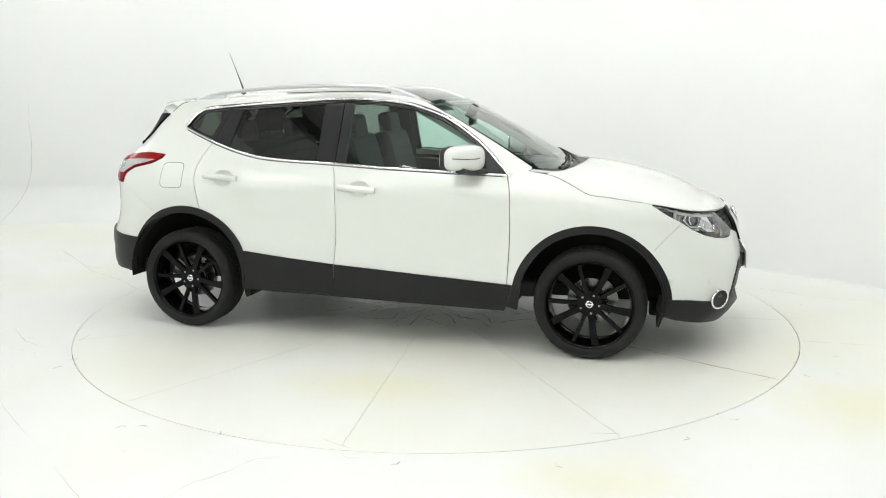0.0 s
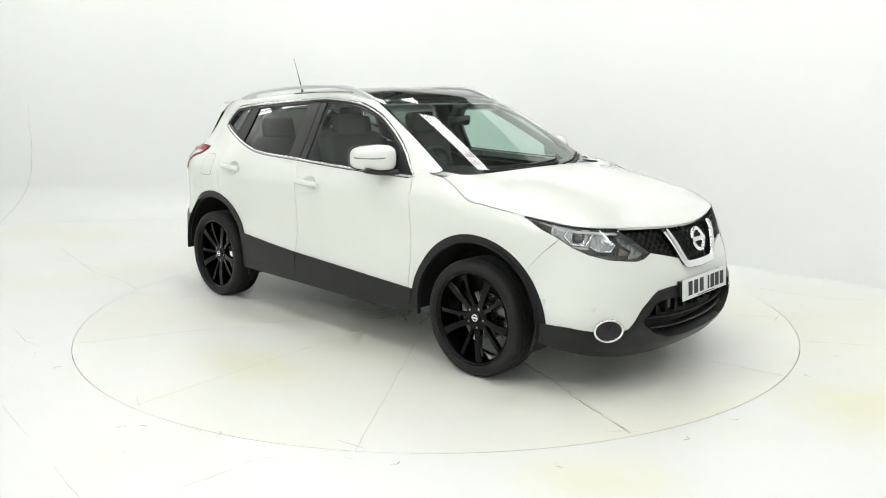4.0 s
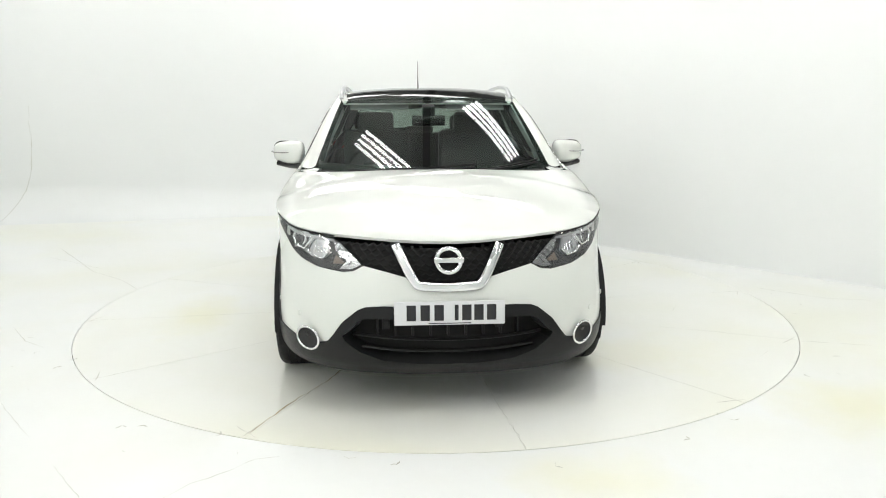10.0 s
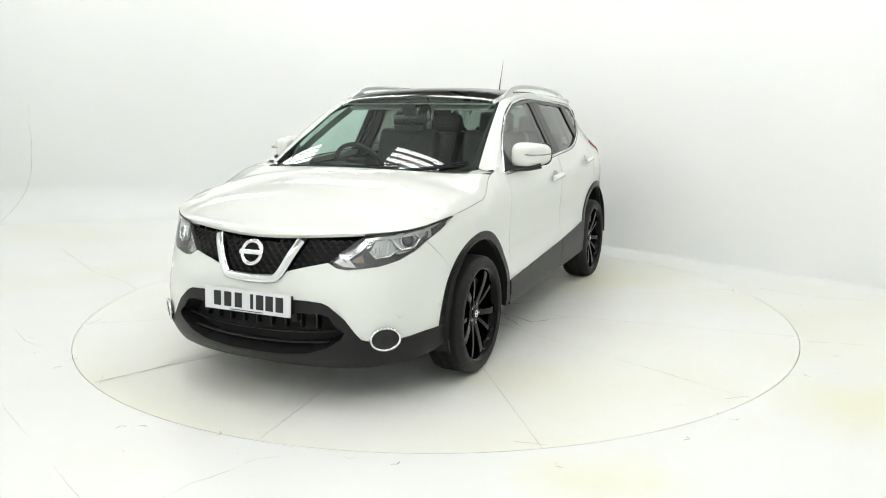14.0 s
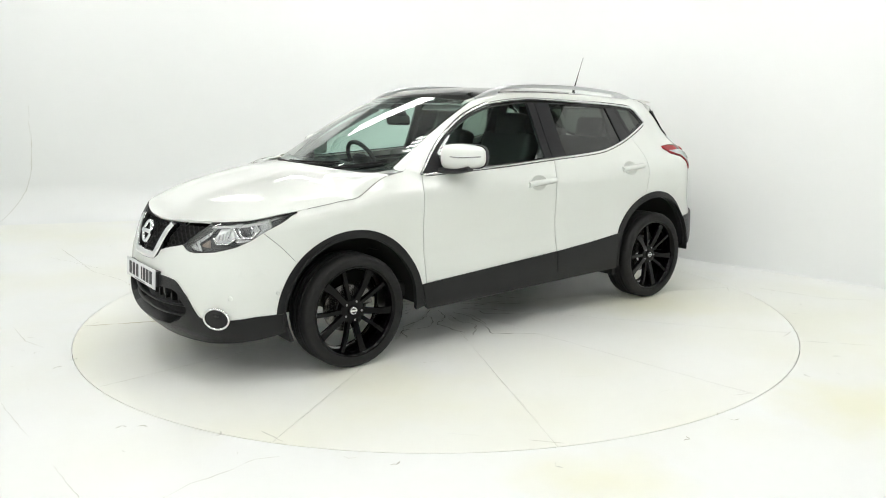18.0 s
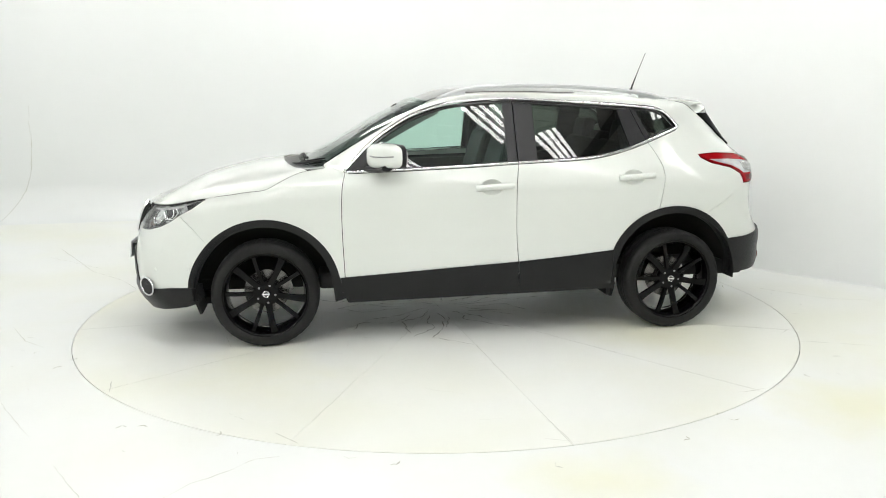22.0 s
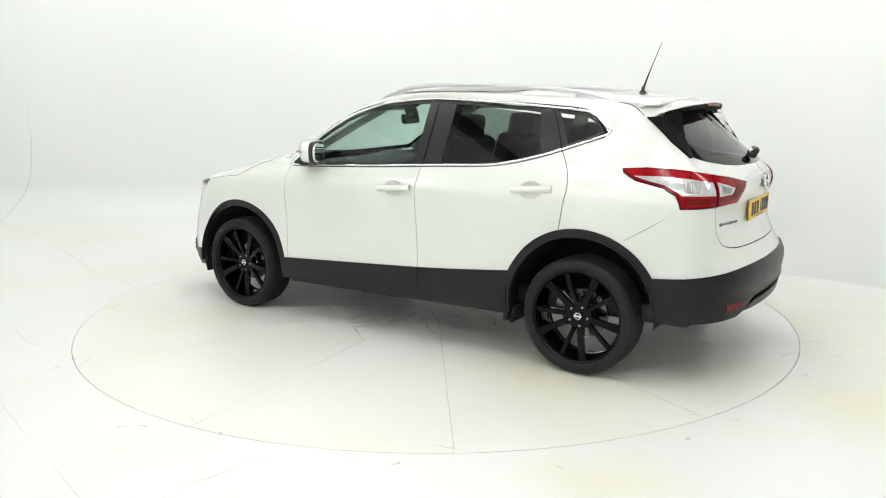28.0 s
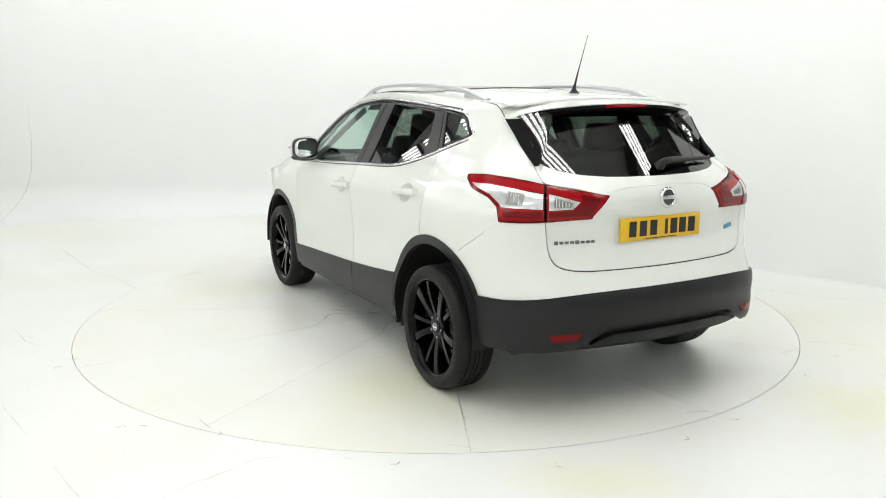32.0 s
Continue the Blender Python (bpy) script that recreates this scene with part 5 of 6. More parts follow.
        patch("indicator_lens", F([(0.600, 0.780), (0.545, 0.750), (0.556, 0.740), (0.612, 0.738)]), body, AMBER, hl, off=-0.034, thick=0.008, step=(0.02, 0.02))
        patch("lamp_cover", F(LAMP), body, GLASS_L, hl, "clear cover", off=0.001, thick=0.0, step=(0.03, 0.03))
        strip_on("lamp_brow", F([(a, b + 0.004) for a, b in LAMP[0:6]]), body, 0.010, PIANO, hl, off=-0.001, thick=0.004)


LENS = material("projector_lens", (0.10, 0.10, 0.11), rough=0.05, metal=0.2, coat=1.0, vary=0.2, scale=20)


# ---------- windows, trims, handles, mirrors ----------
def win_top(x):
    L = sorted(WINTOP)
    return float(np.interp(x, [p[0] for p in L], [p[1] for p in L]))


def belt(x):
    L = sorted(BELT)
    return float(np.interp(x, [p[0] for p in L], [p[1] for p in L]))


def between(x0, x1, n=24, low=0.006, top=0.012):
    xs = np.linspace(x0, x1, n)
    return [(x, belt(x) + low) for x in xs] + [(x, win_top(x) - top) for x in xs[::-1]]


def flank():
    for s in (1, -1):
        M = (lambda o: side_poly(o)) if s > 0 else (lambda o: mirrored(side_poly(o)))
        fd, rd = doors[s]
        patch("side_window", M(between(-0.215, 0.70)), body, GLASS_F, fd, "green-tinted clear door window", off=-0.010, thick=0.0, facing=side_facing)
        rw = [(x, belt(x) + 0.006) for x in np.linspace(-0.385, -1.04, 16)] + [(-0.975, win_top(-0.975) - 0.012)] + [(x, win_top(x) - 0.012) for x in np.linspace(-0.95, -0.385, 12)]
        patch("side_window", M(rw), body, GLASS_P, rd, "dark tinted rear door window", off=-0.010, thick=0.0, facing=side_facing)
        qw = [(-1.155, belt(-1.155) + 0.008), (-1.26, belt(-1.26) + 0.01), (-1.37, 1.327), (-1.31, 1.395), (-1.255, 1.425), (-1.07, win_top(-1.07) - 0.014)]
        patch("quarter_window", M(qw), body, GLASS_P, car, "dark tinted quarter window", off=-0.010, thick=0.0, facing=side_facing)
        # black pillars and frames
        patch("window_frame", M(between(-0.262, -0.20, 4, 0.004, 0.006)), body, PILLAR, fd, off=-0.003, thick=0.02)
        patch("window_frame", M(between(-0.395, -0.270, 6, 0.004, 0.006)), body, PILLAR, rd, off=-0.003, thick=0.02)
        patch("window_frame", M([(-1.035, belt(-1.035) + 0.004), (-1.148, belt(-1.148) + 0.004), (-1.052, win_top(-1.052) - 0.006), (-0.965, win_top(-0.965) - 0.006)]), body, PILLAR, rd, off=-0.003, thick=0.02)
        patch("window_frame", M([(-1.154, belt(-1.154) + 0.004), (-1.185, belt(-1.185) + 0.004), (-1.085, win_top(-1.085) - 0.006), (-1.058, win_top(-1.058) - 0.006)]), body, PILLAR, car, off=-0.004, thick=0.02)
        tri = [(0.815, belt(0.815) + 0.006), (0.655, belt(0.655) + 0.006), (0.675, win_top(0.675) - 0.012), (0.74, win_top(0.74) - 0.010)]
        patch("mirror_mount", M(tri), body, PILLAR, fd, off=-0.001, thick=0.02)
        for x0, x1, par in ((-0.262, 0.74, fd), (-1.04, -0.270, rd)):
            line = [(ux(x), win_top(x) - 0.020) for x in np.linspace(x0, x1, 26)]
            strip_on("window_seal", line if s > 0 else mirrored(line), body, 0.026, PIANO, par, off=-0.008, thick=0.006)
        qs = [(ux(x), z) for x, z in ((-1.16, belt(-1.16) + 0.012), (-1.26, belt(-1.26) + 0.012), (-1.377, 1.330), (-1.31, 1.402), (-1.255, 1.432), (-1.075, win_top(-1.075) - 0.016))]
        strip_on("window_seal", qs if s > 0 else mirrored(qs), body, 0.02, PIANO, car, off=-0.008, thick=0.005)
        # bright trims
        for x0, x1, par in ((-0.264, 0.82, fd), (-1.15, -0.271, rd)):
            line = [(ux(x), belt(x) - 0.001) for x in np.linspace(x0, x1, 24)]
            strip_on("chrome_trim", line if s > 0 else mirrored(line), body, 0.015, CHROME, par, "chrome window trim", off=-0.001, thick=0.005)
        tail_trim = [(ux(x), belt(x) - 0.001) for x in np.linspace(-1.156, -1.398, 8)] + [(ux(-1.411), 1.332)] + [(ux(x), z) for x, z in ((-1.37, 1.378), (-1.325, 1.418), (-1.27, 1.444), (-1.16, 1.457))]
        strip_on("chrome_trim", tail_trim if s > 0 else mirrored(tail_trim), body, 0.017, CHROME, car, "chrome window trim", off=-0.001, thick=0.005)
        line = [(ux(x), z - 0.002) for x, z in WINTOP if x > -1.18]
        strip_on("chrome_trim", line if s > 0 else mirrored(line), body, 0.015, CHROME, car, "chrome window trim", off=0.0, thick=0.006)
        # dark lines along the chrome; the upper one stands in for its dark reflection
        for dz, run in ((0.0075, [(x, belt(x) - 0.001) for x in np.linspace(0.80, -1.39, 40).tolist()]), (-0.0105, [(x, belt(x) - 0.001) for x in np.linspace(0.80, -1.39, 40).tolist()]),
                        (0.0095, [(x, z - 0.002) for x, z in WINTOP if -1.30 < x < 0.78])):
            line = [(ux(x), z + dz) for x, z in run]
            strip_on("trim_dark_line", line if s > 0 else mirrored(line), body, 0.006, CLAD, car, off=-0.0005, thick=0.003, n=4)
        # handles
        for x0, x1, z0, z1, par, dish in ((0.022, -0.222, 0.962, 0.975, fd, DISH_F), (-0.915, -1.160, 1.006, 1.019, rd, DISH_R)):
            line = [(ux(x0 + (x1 - x0) * t), z0 + (z1 - z0) * t) for t in np.linspace(0, 1, 12).tolist()]
            cu, cz, a, b = ux(dish[0]), dish[1], dish[2], dish[3]
            def bowl(u, z, cu=cu * s, cz=cz, a=a, b=b):
                q = max(0.0, 1 - ((u - cu) / a) ** 2 - ((z - cz) / b) ** 2)
                return body(u, z) - skin_normal(body, u, z) * 0.026 * q ** 0.8
            o = [(ux(x), z) for x, z in ellipse(*dish)]
            patch("handle_dish", o if s > 0 else mirrored(o), bowl, PAINT, par, off=0.0, thick=0.0, step=(0.012, 0.012))
            strip_on("door_handle", line if s > 0 else mirrored(line), body, 0.039, PAINT, par, "white door handle", off=0.012, thick=0.022)
        # dark skin behind the panel gaps
        skin = [(1.55, 0.86), (0.9, 1.03), (0.5, 1.05), (-0.6, 1.09), (-1.1, 1.16), (-1.5, 1.10), (-1.78, 0.9), (-1.70, 0.70)] + arch(-HALF_BASE, 0.47, 148, 22, 20) + [(-0.86, 0.31), (0.84, 0.30)] + arch(HALF_BASE, 0.47, 160, 22, 20)
        patch("inner_shell", M(skin), body, GAP, car, off=-0.030, thick=0.0, step=(0.1, 0.1))
        gapline = [(ux(x), fender_top(ux(x)) - 0.0005) for x in np.linspace(1.60, 0.98, 30).tolist()]
        strip_on("bonnet_gap", gapline if s > 0 else mirrored(gapline), body, 0.003, GAP_SOFT, car, off=0.0008, thick=0.001, n=3)
        bm = bmesh.new()
        box(bm, (0.03, 0.18, 0.26), Matrix.Translation((-0.880, s * 0.79, 0.37)), 0.006)
        part("arch_closing_plate", bm, UNDER, car)
        # door mirror
        v, f = [], []
        nu_, nv_ = 20, 14
        for j in range(nv_ + 1):
            ph = math.pi * j / nv_ - math.pi / 2
            for i in range(nu_):
                th = 2 * math.pi * i / nu_
                sp = lambda c, e: math.copysign(abs(c) ** e, c)
                cx = sp(math.cos(ph), 0.55) * sp(math.cos(th), 0.65)
                cy = sp(math.cos(ph), 0.55) * sp(math.sin(th), 0.55)
                cz = sp(math.sin(ph), 0.6)
                x = 0.112 * cx * (1 - 0.6 * max(0.0, cy)) if cx > 0 else -0.066 * min(1.0, 1.5 * abs(cx))
                taper = 1.0 - 0.16 * cy
                v.append(Vector((0.560 + x - 0.042 * cy, s * (0.922 + 0.106 * cy), 1.168 + 0.074 * cz * taper)))
        for j in range(nv_):
            for i in range(nu_):
                a, b = j * nu_ + i, j * nu_ + (i + 1) % nu_
                f.append((a, b, b + nu_, a + nu_))
        mir = link_mesh("door_mirror", v, f, PAINT, car, "white door mirror on a black foot")
        for name, mat, x, wide, tall, deep in (("mirror_surround", PILLAR, 0.494, 0.104, 0.073, 0.03), ("mirror_glass", MIRROR, 0.488, 0.086, 0.057, 0.016)):
            bm = bmesh.new()
            edge = [(wide * math.copysign(abs(math.cos(g)) ** 0.6, math.cos(g)), tall * math.copysign(abs(math.sin(g)) ** 0.6, math.sin(g))) for g in (2 * math.pi * k / 32 for k in range(32))]
            rings = [[bm.verts.new((dx, y * q, z * q)) for y, z in edge] for dx, q in ((deep, 1.0), (0.004, 1.0), (0.0, 0.96))]
            for A, B in zip(rings, rings[1:]):
                for k in range(32):
                    bm.faces.new((A[k], A[(k + 1) % 32], B[(k + 1) % 32], B[k]))
            bm.faces.new(rings[0])
            bm.faces.new(rings[-1][::-1])
            bmesh.ops.transform(bm, matrix=pose(x, s * 0.922, 1.168, 0, 0, s * 20), verts=bm.verts[:])
            part(name, bm, mat, mir, smooth=40)
        bm = bmesh.new()
        tube(bm, spline([(0.68, s * 0.820, 1.086), (0.645, s * 0.87, 1.086), (0.605, s * 0.92, 1.089), (0.575, s * 0.985, 1.102)], 5), [0.038] * 16, 10, squash=0.5)
        part("mirror_foot", bm, PILLAR, mir, smooth=50)
        bm = bmesh.new()
        tube(bm, spline([(0.632, s * 0.835, 1.172), (0.671, s * 0.90, 1.174), (0.650, s * 0.968, 1.170), (0.600, s * 1.022, 1.172), (0.540, s * 1.034, 1.174)], 5), 0.005, 8, squash=0.7)
        part("indicator", bm, BADGE, mir, "slim indicator strip", smooth=50)
    # fuel flap on the right flank
    cx, cz, w, h, r = -1.415, 1.018, 0.083, 0.077, 0.03
    out = []
    for qx, qz, a0 in ((1, 1, 0), (-1, 1, 90), (-1, -1, 180), (1, -1, 270)):
        for k in range(7):
            a = radians(a0 + 15 * k)
            out.append((cx + qx * (w - r) + r * math.cos(a), cz + qz * (h - r) + r * math.sin(a)))
    big = [(cx + (x - cx) * 1.05, cz + (z - cz) * 1.05) for x, z in out]
    patch("flap_gap", mirrored(side_poly(big)), body, GAP_SOFT, car, off=0.0008, thick=0.0, step=(0.03, 0.03))
    patch("fuel_flap", mirrored(side_poly(out)), body, PAINT, car, off=0.0016, thick=0.001, step=(0.03, 0.03))


GAP_SOFT = material("flap_gap_grey", (0.25, 0.25, 0.24), rough=0.7, vary=0.1, scale=20)


# ---------- roof furniture ----------
def roof_things():
    for s in (1, -1):
        path = spline([(0.215, 0.590, 1.508), (0.14, 0.592, 1.538), (0.05, 0.592, 1.566), (-0.08, 0.592, 1.586), (-0.35, 0.592, 1.593), (-0.75, 0.587, 1.583), (-1.08, 0.578, 1.558), (-1.25, 0.572, 1.532), (-1.365, 0.568, 1.500)], 6)
        bm = bmesh.new()
        tube(bm, [(p.x, s * p.y, p.z) for p in path], 0.0165, 10, squash=0.8)
        rail = part("roof_rail", bm, SATIN, car, "satin silver roof rail", smooth=50)
        for x0, x1 in ((0.215, 0.02), (-1.365, -1.12)):
            run = [p for p in path if min(x0, x1) <= p.x <= max(x0, x1)]
            bm = bmesh.new()
            V = []
            for p in run:
                zr = roof(p.x, p.y).z - 0.004
                V.append([bm.verts.new((p.x, s * (p.y + d), z)) for d, z in ((0.011, p.z), (-0.011, p.z), (-0.013, zr), (0.013, zr))])
            for A, B in zip(V, V[1:]):
                for k in range(4):
                    bm.faces.new((A[k], A[(k + 1) % 4], B[(k + 1) % 4], B[k]))
            bm.faces.new(V[0])
            bm.faces.new(V[-1][::-1])
            part("rail_foot", bm, SATIN, rail, smooth=40)
    bm = bmesh.new()
    lathe(bm, [(0.0, 0.045), (0.008, 0.042), (0.012, 0.02), (0.026, 0.004), (0.032, 0.0)], 16, pose(-1.335, 0, 1.541, 90, 0, 0) @ Matrix.Scale(1, 4))
    ant = part("aerial", bm, CLAD, car, "thin black roof aerial", smooth=60)
    bm = bmesh.new()
    tube(bm, [(-1.335, 0, 1.555), (-1.346, 0, 1.60), (-1.365, 0, 1.652), (-1.395, 0, 1.73), (-1.438, 0, 1.84)], [0.008, 0.006, 0.0042, 0.0024, 0.0015], 6)
    part("aerial_rod", bm, CLAD, ant, smooth=60)
    # cowl and wipers
    A = [(x, y, hood_z(x, y) - 0.012) for x, y in ((1.075, -0.65), (1.135, -0.58), (1.18, -0.43), (1.21, -0.22), (1.22, 0.0), (1.21, 0.22), (1.18, 0.43), (1.135, 0.58), (1.075, 0.65))]
    B = [screen(a, 0.03) + Vector((0, 0, -0.006)) for a in (-0.94, -0.83, -0.62, -0.32, 0.0, 0.32, 0.62, 0.83, 0.94)]
    loft("cowl", A, B, CLAD, car, "black plastic scuttle under the windscreen", bulge=-0.01, n=3, toward=(0, 0, 1))
    for a0, b0, a1, b1 in ((-0.62, -0.02, 0.28, 0.055), (0.12, -0.03, 0.86, 0.06)):
        n = Vector((0.5, 0, 0.86))
        pts = [screen(a0 + (a1 - a0) * t, b0 + (b1 - b0) * t) + n * (0.02 - 0.012 * t) for t in np.linspace(0, 1, 12).tolist()]
        bm = bmesh.new()
        tube(bm, pts, [0.012 - 0.006 * t for t in np.linspace(0, 1, 12).tolist()], 6)
        w = part("wiper", bm, CLAD, car, "black windscreen wiper", smooth=60)
        pts = [screen(a0 + (a1 - a0) * t, b0 + 0.028 + (b1 - b0) * t) + n * 0.010 for t in np.linspace(0.25, 1.02, 12).tolist()]
        bm = bmesh.new()
        tube(bm, pts, 0.006, 6)
        part("wiper_blade", bm, RUBBER, w, smooth=60)

# ---------- wheels ----------
def wheel(x, s):
    hub = pose(x, s * 0.790, 0.982 * WHEEL_R, 0, 0, 0 if s > 0 else 180) @ Matrix.Scale(0.982, 4)
    bm = bmesh.new()
    lathe(bm, [(0.250, -0.100), (0.258, -0.104), (0.262, -0.098), (0.252, -0.080), (0.236, -0.04), (0.234, 0.03), (0.242, 0.07), (0.250, 0.092), (0.258, 0.104), (0.266, 0.107), (0.267, 0.099), (0.258, 0.090)], 72)
    w = part("wheel", bm, ALLOY, car, "gloss black ten-spoke alloy wheel", smooth=40)
    w.matrix_basis = hub
    bm = bmesh.new()
    prof = [(0.255, -0.092), (0.270, -0.107), (0.289, -0.113), (0.312, -0.110), (0.326, -0.098), (0.3335, -0.080), (0.335, -0.062), (0.335, -0.050), (0.328, -0.048), (0.328, -0.041), (0.335, -0.039), (0.335, -0.016), (0.328, -0.014),
            (0.328, -0.007), (0.335, -0.005)]
    prof = prof + [(r, -h) for r, h in prof[::-1]]
    lathe(bm, prof, 120)
    bm.verts.ensure_lookup_table()
    k = len(prof)
    for i, v in enumerate(bm.verts):
        ring, j = divmod(i, k)
        if ring % 3 == 0 and (4 <= j <= 6 or k - 7 <= j <= k - 5):
            v.co.x *= 0.994
            v.co.z *= 0.994
    part("tyre", bm, RUBBER, w, "black low-profile tyre", smooth=35)
    for i in range(10):
        wide = i % 2 == 0
        base = 115 + 36 * i + (0 if wide else -4)
        w0, w1 = (0.022, 0.027) if wide else (0.012, 0.0135)
        pts = []
        for t in np.linspace(0, 1, 7).tolist():
            r = 0.050 + (0.256 - 0.050) * t
            a = radians(base + (1.5 if wide else -1.0) * math.sin(math.pi * t))
            h = 0.060 + 0.032 * math.sin(math.pi * 0.5 * t) - 0.004 * t - (0 if wide else 0.005)
            half = w0 + (w1 - w0) * t - (0.005 * math.sin(math.pi * t) if wide else 0)
            c = Vector((r * math.cos(a), h, r * math.sin(a)))
            n = Vector((-math.sin(a), 0, math.cos(a)))
            d = 0.036 - 0.012 * t
            pts.append([c - n * half * 0.85, c + n * half * 0.85, c + n * half + Vector((0, -0.005, 0)), c + n * half * 0.8 + Vector((0, -d, 0)), c - n * half * 0.8 + Vector((0, -d, 0)), c - n * half + Vector((0, -0.005, 0))])
        bm = bmesh.new()
        V = [[bm.verts.new(p) for p in row] for row in pts]
        for A, B in zip(V, V[1:]):
            for j in range(6):
                bm.faces.new((A[j], A[(j + 1) % 6], B[(j + 1) % 6], B[j]))
        bm.faces.new(V[0])
        bm.faces.new(V[-1][::-1])
        part("spoke", bm, ALLOY, w, smooth=30)
    bm = bmesh.new()
    lathe(bm, [(0.0, 0.060), (0.044, 0.060), (0.066, 0.062), (0.078, 0.056), (0.080, 0.02), (0.0, 0.02)], 40)
    part("hub", bm, ALLOY, w, smooth=35)
    bm = bmesh.new()
    lathe(bm, [(0.0, 0.070), (0.024, 0.069), (0.029, 0.064), (0.030, 0.056)], 28)
    part("centre_cap", bm, PIANO, w, smooth=40)
    bm = bmesh.new()
    tube(bm, [(0.018 * math.cos(2 * math.pi * i / 24), 0.0705, 0.018 * math.sin(2 * math.pi * i / 24)) for i in range(24)], 0.003, 6, closed=True)
    box(bm, (0.046, 0.004, 0.009), Matrix.Translation((0, 0.071, 0)))
    part("cap_emblem", bm, CHROME, w, "plain chrome ring", smooth=50)
    for i in range(5):
        a = radians(115 + 72 * i)
        bm = bmesh.new()
        lathe(bm, [(0.0, 0.066), (0.0075, 0.066), (0.010, 0.060), (0.010, 0.045)], 6, Matrix.Translation((0.057 * math.cos(a), 0, 0.057 * math.sin(a))))
        part("wheel_nut", bm, BADGE, w)
    bm = bmesh.new()
    lathe(bm, [(0.07, -0.010), (0.07, -0.022), (0.140, -0.022), (0.140, -0.044), (0.07, -0.034)], 48)
    part("brake_disc", bm, BRAKE, w, "bare steel brake disc", smooth=30)
    bm = bmesh.new()
    for i in range(9):
        a = radians((150 if x > 0 else 20) - 26 + 6.5 * i)
        for r in (0.105, 0.168):
            bm.verts.new((r * math.cos(a), 0.006, r * math.sin(a)))
    bm.verts.ensure_lookup_table()
    vs = bm.verts[:]
    fs = [bm.faces.new((vs[2 * i], vs[2 * i + 1], vs[2 * i + 3], vs[2 * i + 2])) for i in range(8)]
    ex = bmesh.ops.extrude_face_region(bm, geom=fs)
    bmesh.ops.translate(bm, vec=(0, -0.06, 0), verts=[g for g in ex["geom"] if isinstance(g, bmesh.types.BMVert)])
    part("brake_caliper", bm, BRAKE, w, smooth=30)


def wheel_wells():
    for x in (HALF_BASE, -HALF_BASE):
        for s in (1, -1):
            v, f = [], []
            n = 30
            for i in range(n + 1):
                a = radians((-14 if x < 0 else -4) + (198 if x < 0 else 188) * i / n)
                for y in (0.884, 0.84, 0.50):
                    v.append(Vector((x + 0.432 * math.cos(a), s * y, WHEEL_Z + (0.02 if x < 0 else 0) + 0.432 * math.sin(a))))
            for i in range(n):
                for j in range(2):
                    a = i * 3 + j
                    f.append((a, a + 1, a + 4, a + 3))
            c = len(v)
            v.append(Vector((x, s * 0.50, WHEEL_Z)))
            for i in range(n):
                f.append((i * 3 + 2, c, i * 3 + 5))
            link_mesh("wheel_liner", v, f, UNDER, car, "black wheel-arch liner")
    bm = bmesh.new()
    box(bm, (3.6, 1.02, 0.08), Matrix.Translation((0, 0, 0.32)), 0.02)
    box(bm, (1.66, 1.66, 0.06), Matrix.Translation((-0.02, 0, 0.325)), 0.02)
    part("underbody", bm, UNDER, car)
    bm = bmesh.new()
    box(bm, (0.36, 1.25, 0.05), Matrix.Translation((1.84, 0, 0.245)), 0.02)
    part("undertray", bm, UNDER, car)
    bm = bmesh.new()
    box(bm, (0.26, 1.30, 0.06), Matrix.Translation((-1.86, 0, 0.41)), 0.02)
    part("rear_valance", bm, UNDER, car)
    bm = bmesh.new()
    tube(bm, spline([(-0.2, -0.1, 0.20), (-1.0, -0.18, 0.20), (-1.6, -0.45, 0.33), (-1.90, -0.52, 0.35)], 6), 0.032, 12)
    part("exhaust_pipe", bm, UNDER, car, smooth=60)
    for s in (1, -1):
        bm = bmesh.new()
        box(bm, (0.02, 0.22, 0.09), pose(1.725, s * 0.76, 0.265, 0, 18, 0), 0.006)
        part("air_deflector", bm, UNDER, car)
        for x, z in ((0.62, 0.262), (-0.10, 0.272), (-0.70, 0.280)):
            bm = bmesh.new()
            box(bm, (0.22, 0.03, 0.03), Matrix.Translation((x, s * 0.80, z)), 0.006)
            part("jacking_point", bm, UNDER, car)
        bm = bmesh.new()
        box(bm, (0.02, 0.20, 0.10), pose(-0.915, s * 0.76, 0.275, 0, -14, 0), 0.006)
        part("air_deflector", bm, UNDER, car)
    bm = bmesh.new()
    for x in (HALF_BASE, -HALF_BASE):
        tube(bm, [(x, -0.7, 0.31), (x, 0.7, 0.31)], 0.035, 10)
    part("axle_beams", bm, UNDER, car, smooth=60)


# ---------- the cabin ----------
def rounded(size, m, bevel, mat, name, parent, label="", bend=0.0):
    bm = bmesh.new()
    box(bm, size, None, bevel, 3)
    if bend:
        for v in bm.verts:
            v.co.x += bend * (v.co.y / size[1]) ** 2
    bmesh.ops.transform(bm, matrix=m, verts=bm.verts[:])
    return part(name, bm, mat, parent, label, smooth=45)


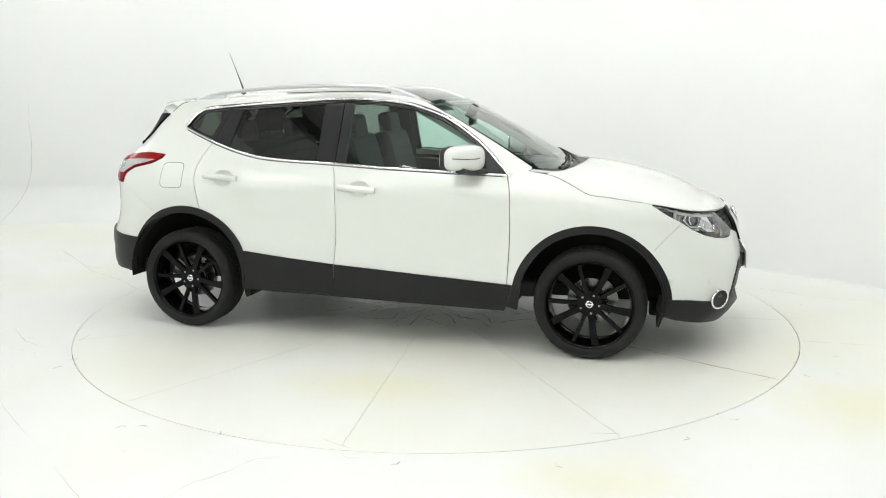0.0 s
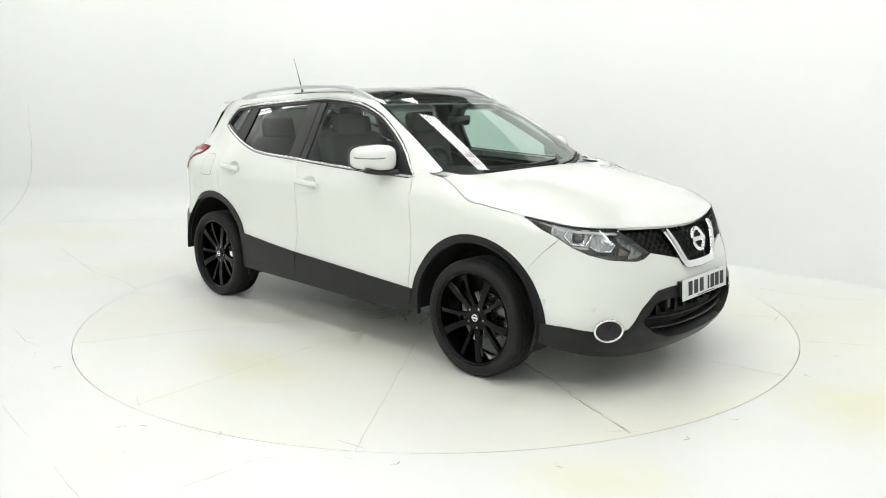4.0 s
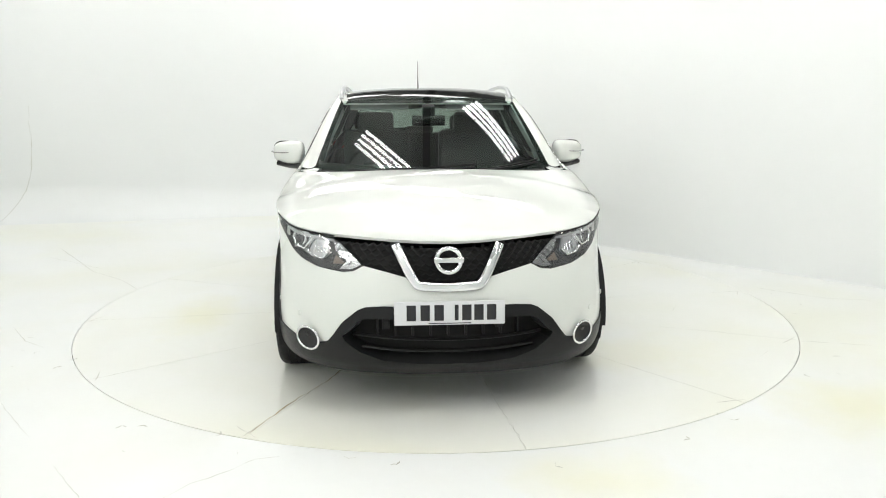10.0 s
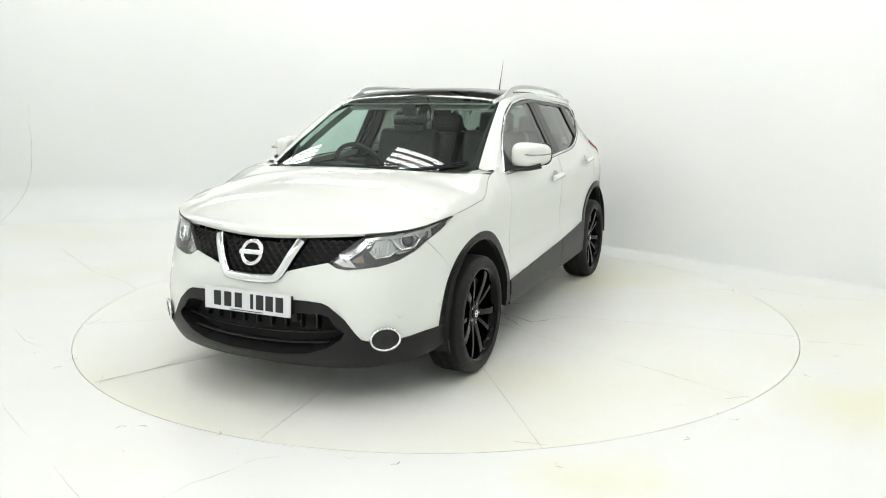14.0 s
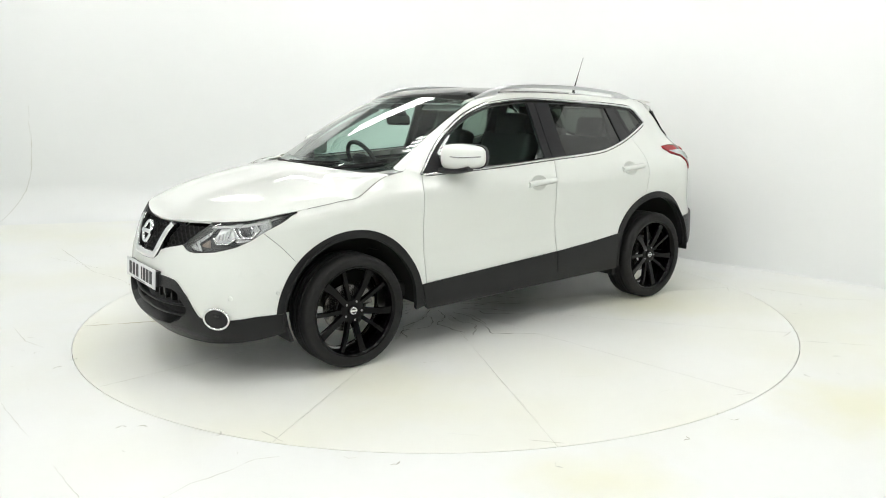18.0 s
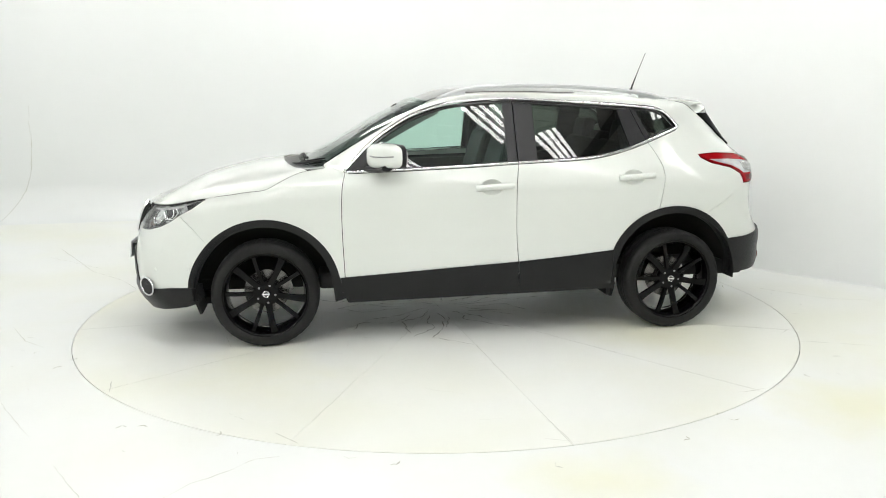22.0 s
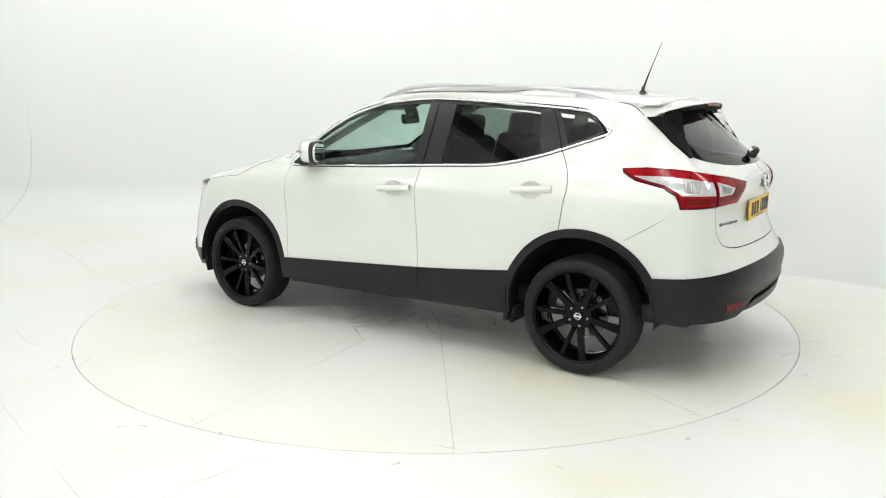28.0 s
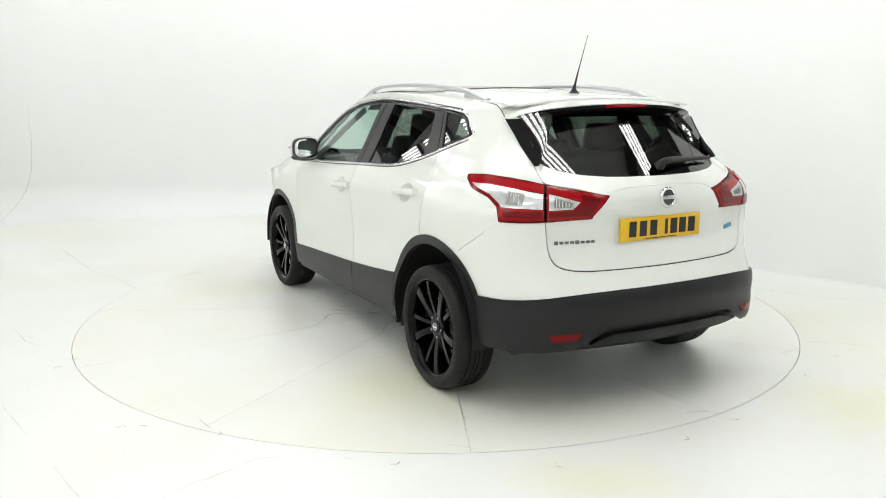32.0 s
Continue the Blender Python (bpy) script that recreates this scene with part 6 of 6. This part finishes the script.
def cabin():
    rounded((2.9, 1.50, 0.10), Matrix.Translation((-0.45, 0, 0.37)), 0.03, TRIM, "cabin_floor", car)
    # dashboard
    bm = bmesh.new()
    prof = [(1.06, 1.055), (0.92, 1.075), (0.76, 1.075), (0.66, 1.045), (0.60, 0.98), (0.60, 0.88), (0.68, 0.72), (0.80, 0.62), (1.05, 0.60)]
    rows = []
    for k in range(13):
        y = -0.70 + 1.4 * k / 12
        hump = 0.028 * math.exp(-((y + 0.37) / 0.16) ** 2)
        rows.append([bm.verts.new((x - 0.10 * (abs(y) / 0.7) ** 3 * (1 if x > 0.85 else 0.2), y, z + (hump if 0.6 < x < 0.95 and z > 1.0 else 0))) for x, z in prof])
    for A, B in zip(rows, rows[1:]):
        for j in range(len(prof) - 1):
            bm.faces.new((A[j], A[j + 1], B[j + 1], B[j]))
    bm.faces.new(rows[0])
    bm.faces.new(rows[-1][::-1])
    dash = part("dashboard", bm, TRIM, car, "black moulded dashboard", smooth=45)
    rounded((0.03, 0.24, 0.14), pose(0.60, 0.0, 0.96, 0, -12, 0), 0.012, PIANO, "centre_screen", dash)
    for y in (-0.62, -0.13, 0.13, 0.62):
        rounded((0.02, 0.10, 0.055), pose(0.605, y, 0.97, 0, -10, 0), 0.012, SATIN, "air_vent", dash)
    rounded((0.95, 0.22, 0.22), Matrix.Translation((0.22, 0, 0.62)), 0.04, TRIM, "centre_console", car)
    bm = bmesh.new()
    m = pose(0.475, -0.37, 1.035, 0, -64, 0)
    tube(bm, [(0.185 * math.cos(2 * math.pi * i / 40), 0.185 * math.sin(2 * math.pi * i / 40), 0) for i in range(40)], 0.016, 8, closed=True)
    bmesh.ops.transform(bm, matrix=m, verts=bm.verts[:])
    sw = part("steering_wheel", bm, LEATHER, car, "black leather steering wheel", smooth=60)
    bm = bmesh.new()
    box(bm, (0.17, 0.15, 0.05), m @ Matrix.Translation((0, 0, -0.01)), 0.02)
    for a in (0, 90, 180):
        box(bm, (0.15, 0.035, 0.02), m @ pose(0, 0, 0, 0, 0, a + 90) @ Matrix.Translation((0.11, 0, -0.005)), 0.006)
    part("wheel_boss", bm, TRIM, sw, smooth=40)
    bm = bmesh.new()
    tube(bm, [(0.48, -0.37, 1.03), (0.68, -0.37, 0.94)], 0.045, 12)
    part("steering_column", bm, TRIM, sw, smooth=40)
    # front seats
    for y in (-0.36, 0.36):
        seat = rounded((0.52, 0.50, 0.16), pose(0.06, y, 0.66, 0, -6, 0), 0.06, LEATHER, "front_seat", car, "black leather front seat", 0.0)
        back = rounded((0.15, 0.50, 0.66), pose(-0.25, y, 0.95, 0, -17, 0), 0.06, LEATHER, "backrest", seat, bend=0.10)
        rounded((0.10, 0.26, 0.19), pose(-0.325, y, 1.315, 0, -10, 0), 0.045, LEATHER, "headrest", seat, bend=0.06)
        for dy in (-0.06, 0.06):
            bm = bmesh.new()
            tube(bm, [(-0.305, y + dy, 1.17), (-0.32, y + dy, 1.27)], 0.007, 8)
            part("headrest_post", bm, SATIN, seat)
    bench = rounded((0.50, 1.26, 0.18), pose(-0.68, 0, 0.66, 0, -6, 0), 0.06, LEATHER, "rear_bench", car, "black leather rear bench")
    rounded((0.16, 1.28, 0.62), pose(-1.03, 0, 0.92, 0, -20, 0), 0.06, LEATHER, "backrest", bench)
    for y in (-0.40, 0.40):
        rounded((0.09, 0.27, 0.16), pose(-1.13, y, 1.285, 0, -12, 0), 0.04, LEATHER, "headrest", bench, bend=0.04)
    rounded((0.09, 0.24, 0.09), pose(-1.12, 0, 1.23, 0, -12, 0), 0.035, LEATHER, "headrest", bench, bend=0.04)
    rounded((0.70, 1.10, 0.03), Matrix.Translation((-1.55, 0, 1.06)), 0.012, TRIM, "parcel_shelf", car)
    # headliner and pillar linings
    half = [(0.27, 0.0), (0.26, 0.40), (0.20, 0.55), (0.0, 0.575), (-0.8, 0.57), (-1.4, 0.55), (-1.58, 0.50), (-1.58, 0.0)]
    patch("headliner", half + [(x, -y) for x, y in half[::-1] if y > 1e-6], roof, LINER, car, "pale grey fabric headliner", off=-0.035, thick=0.012, step=(0.1, 0.1))
    for s in (1, -1):
        F = side_poly if s > 0 else (lambda o: mirrored(side_poly(o)))
        a = [Vector((p.x - 0.02, s * (p.y - 0.015), p.z - 0.03)) for p in (screen(1.0, b) for b in np.linspace(0, 1, 10))]
        b = [Vector((p.x - 0.045, p.y, p.z - 0.035)) for p in a]
        loft("pillar_lining", a, b, LINER, car, n=2)
        for x0, x1 in ((-0.40, -0.24), (-1.16, -0.98)):
            patch("pillar_lining", F(between(x0, x1, 5, -0.02, -0.02)), body, TRIM, car, off=-0.045, thick=0.02)
        d = [(0.72, 0.45), (0.72, 1.055), (-0.6, 1.095), (-1.0, 1.15), (-1.0, 0.88), (-0.84, 0.70), (-0.84, 0.50)]
        patch("door_card", F(d), body, TRIM, doors[s][0], off=-0.09, thick=0.02)
        patch("boot_lining", F([(-1.10, 0.90), (-1.10, 1.20), (-1.40, 1.27), (-1.62, 1.20), (-1.62, 0.90)]), body, TRIM, car, off=-0.07, thick=0.02)
        patch("rear_pillar_lining", F([(-1.36, 1.30), (-1.30, 1.46), (-1.56, 1.45), (-1.66, 1.30), (-1.62, 1.18), (-1.40, 1.25)]), body, TRIM, car, off=-0.045, thick=0.01)
    rounded((0.035, 0.23, 0.07), pose(0.42, 0.0, 1.365, 0, 8, 6), 0.018, PIANO, "rear_view_mirror", car)
    rounded((0.06, 0.09, 0.10), pose(0.415, 0.0, 1.425, 0, 30, 0), 0.02, TRIM, "sensor_pod", car)
    for s in (1, -1):
        rounded((0.16, 0.40, 0.012), pose(0.24, s * 0.33, 1.47, 0, 24, 0), 0.005, LINER, "sun_visor", car)


tail_panels()
nose()
flank()
roof_things()
for wx in (HALF_BASE, -HALF_BASE):
    for ws in (1, -1):
        wheel(wx, ws)
wheel_wells()
cabin()


# ---------- what moves: the turntable and the car on it turn at one even rate ----------
def motions():
    rows = [(float(t), pose(0, 0, 0, 0, 0, TURN_START + TURN_RATE * t)) for t in range(33)]
    walk(table_disc, rows)
    off = Matrix.Translation((-0.1382, -0.0727, 0))
    walk(car, [(t, m @ off) for t, m in rows])


motions()
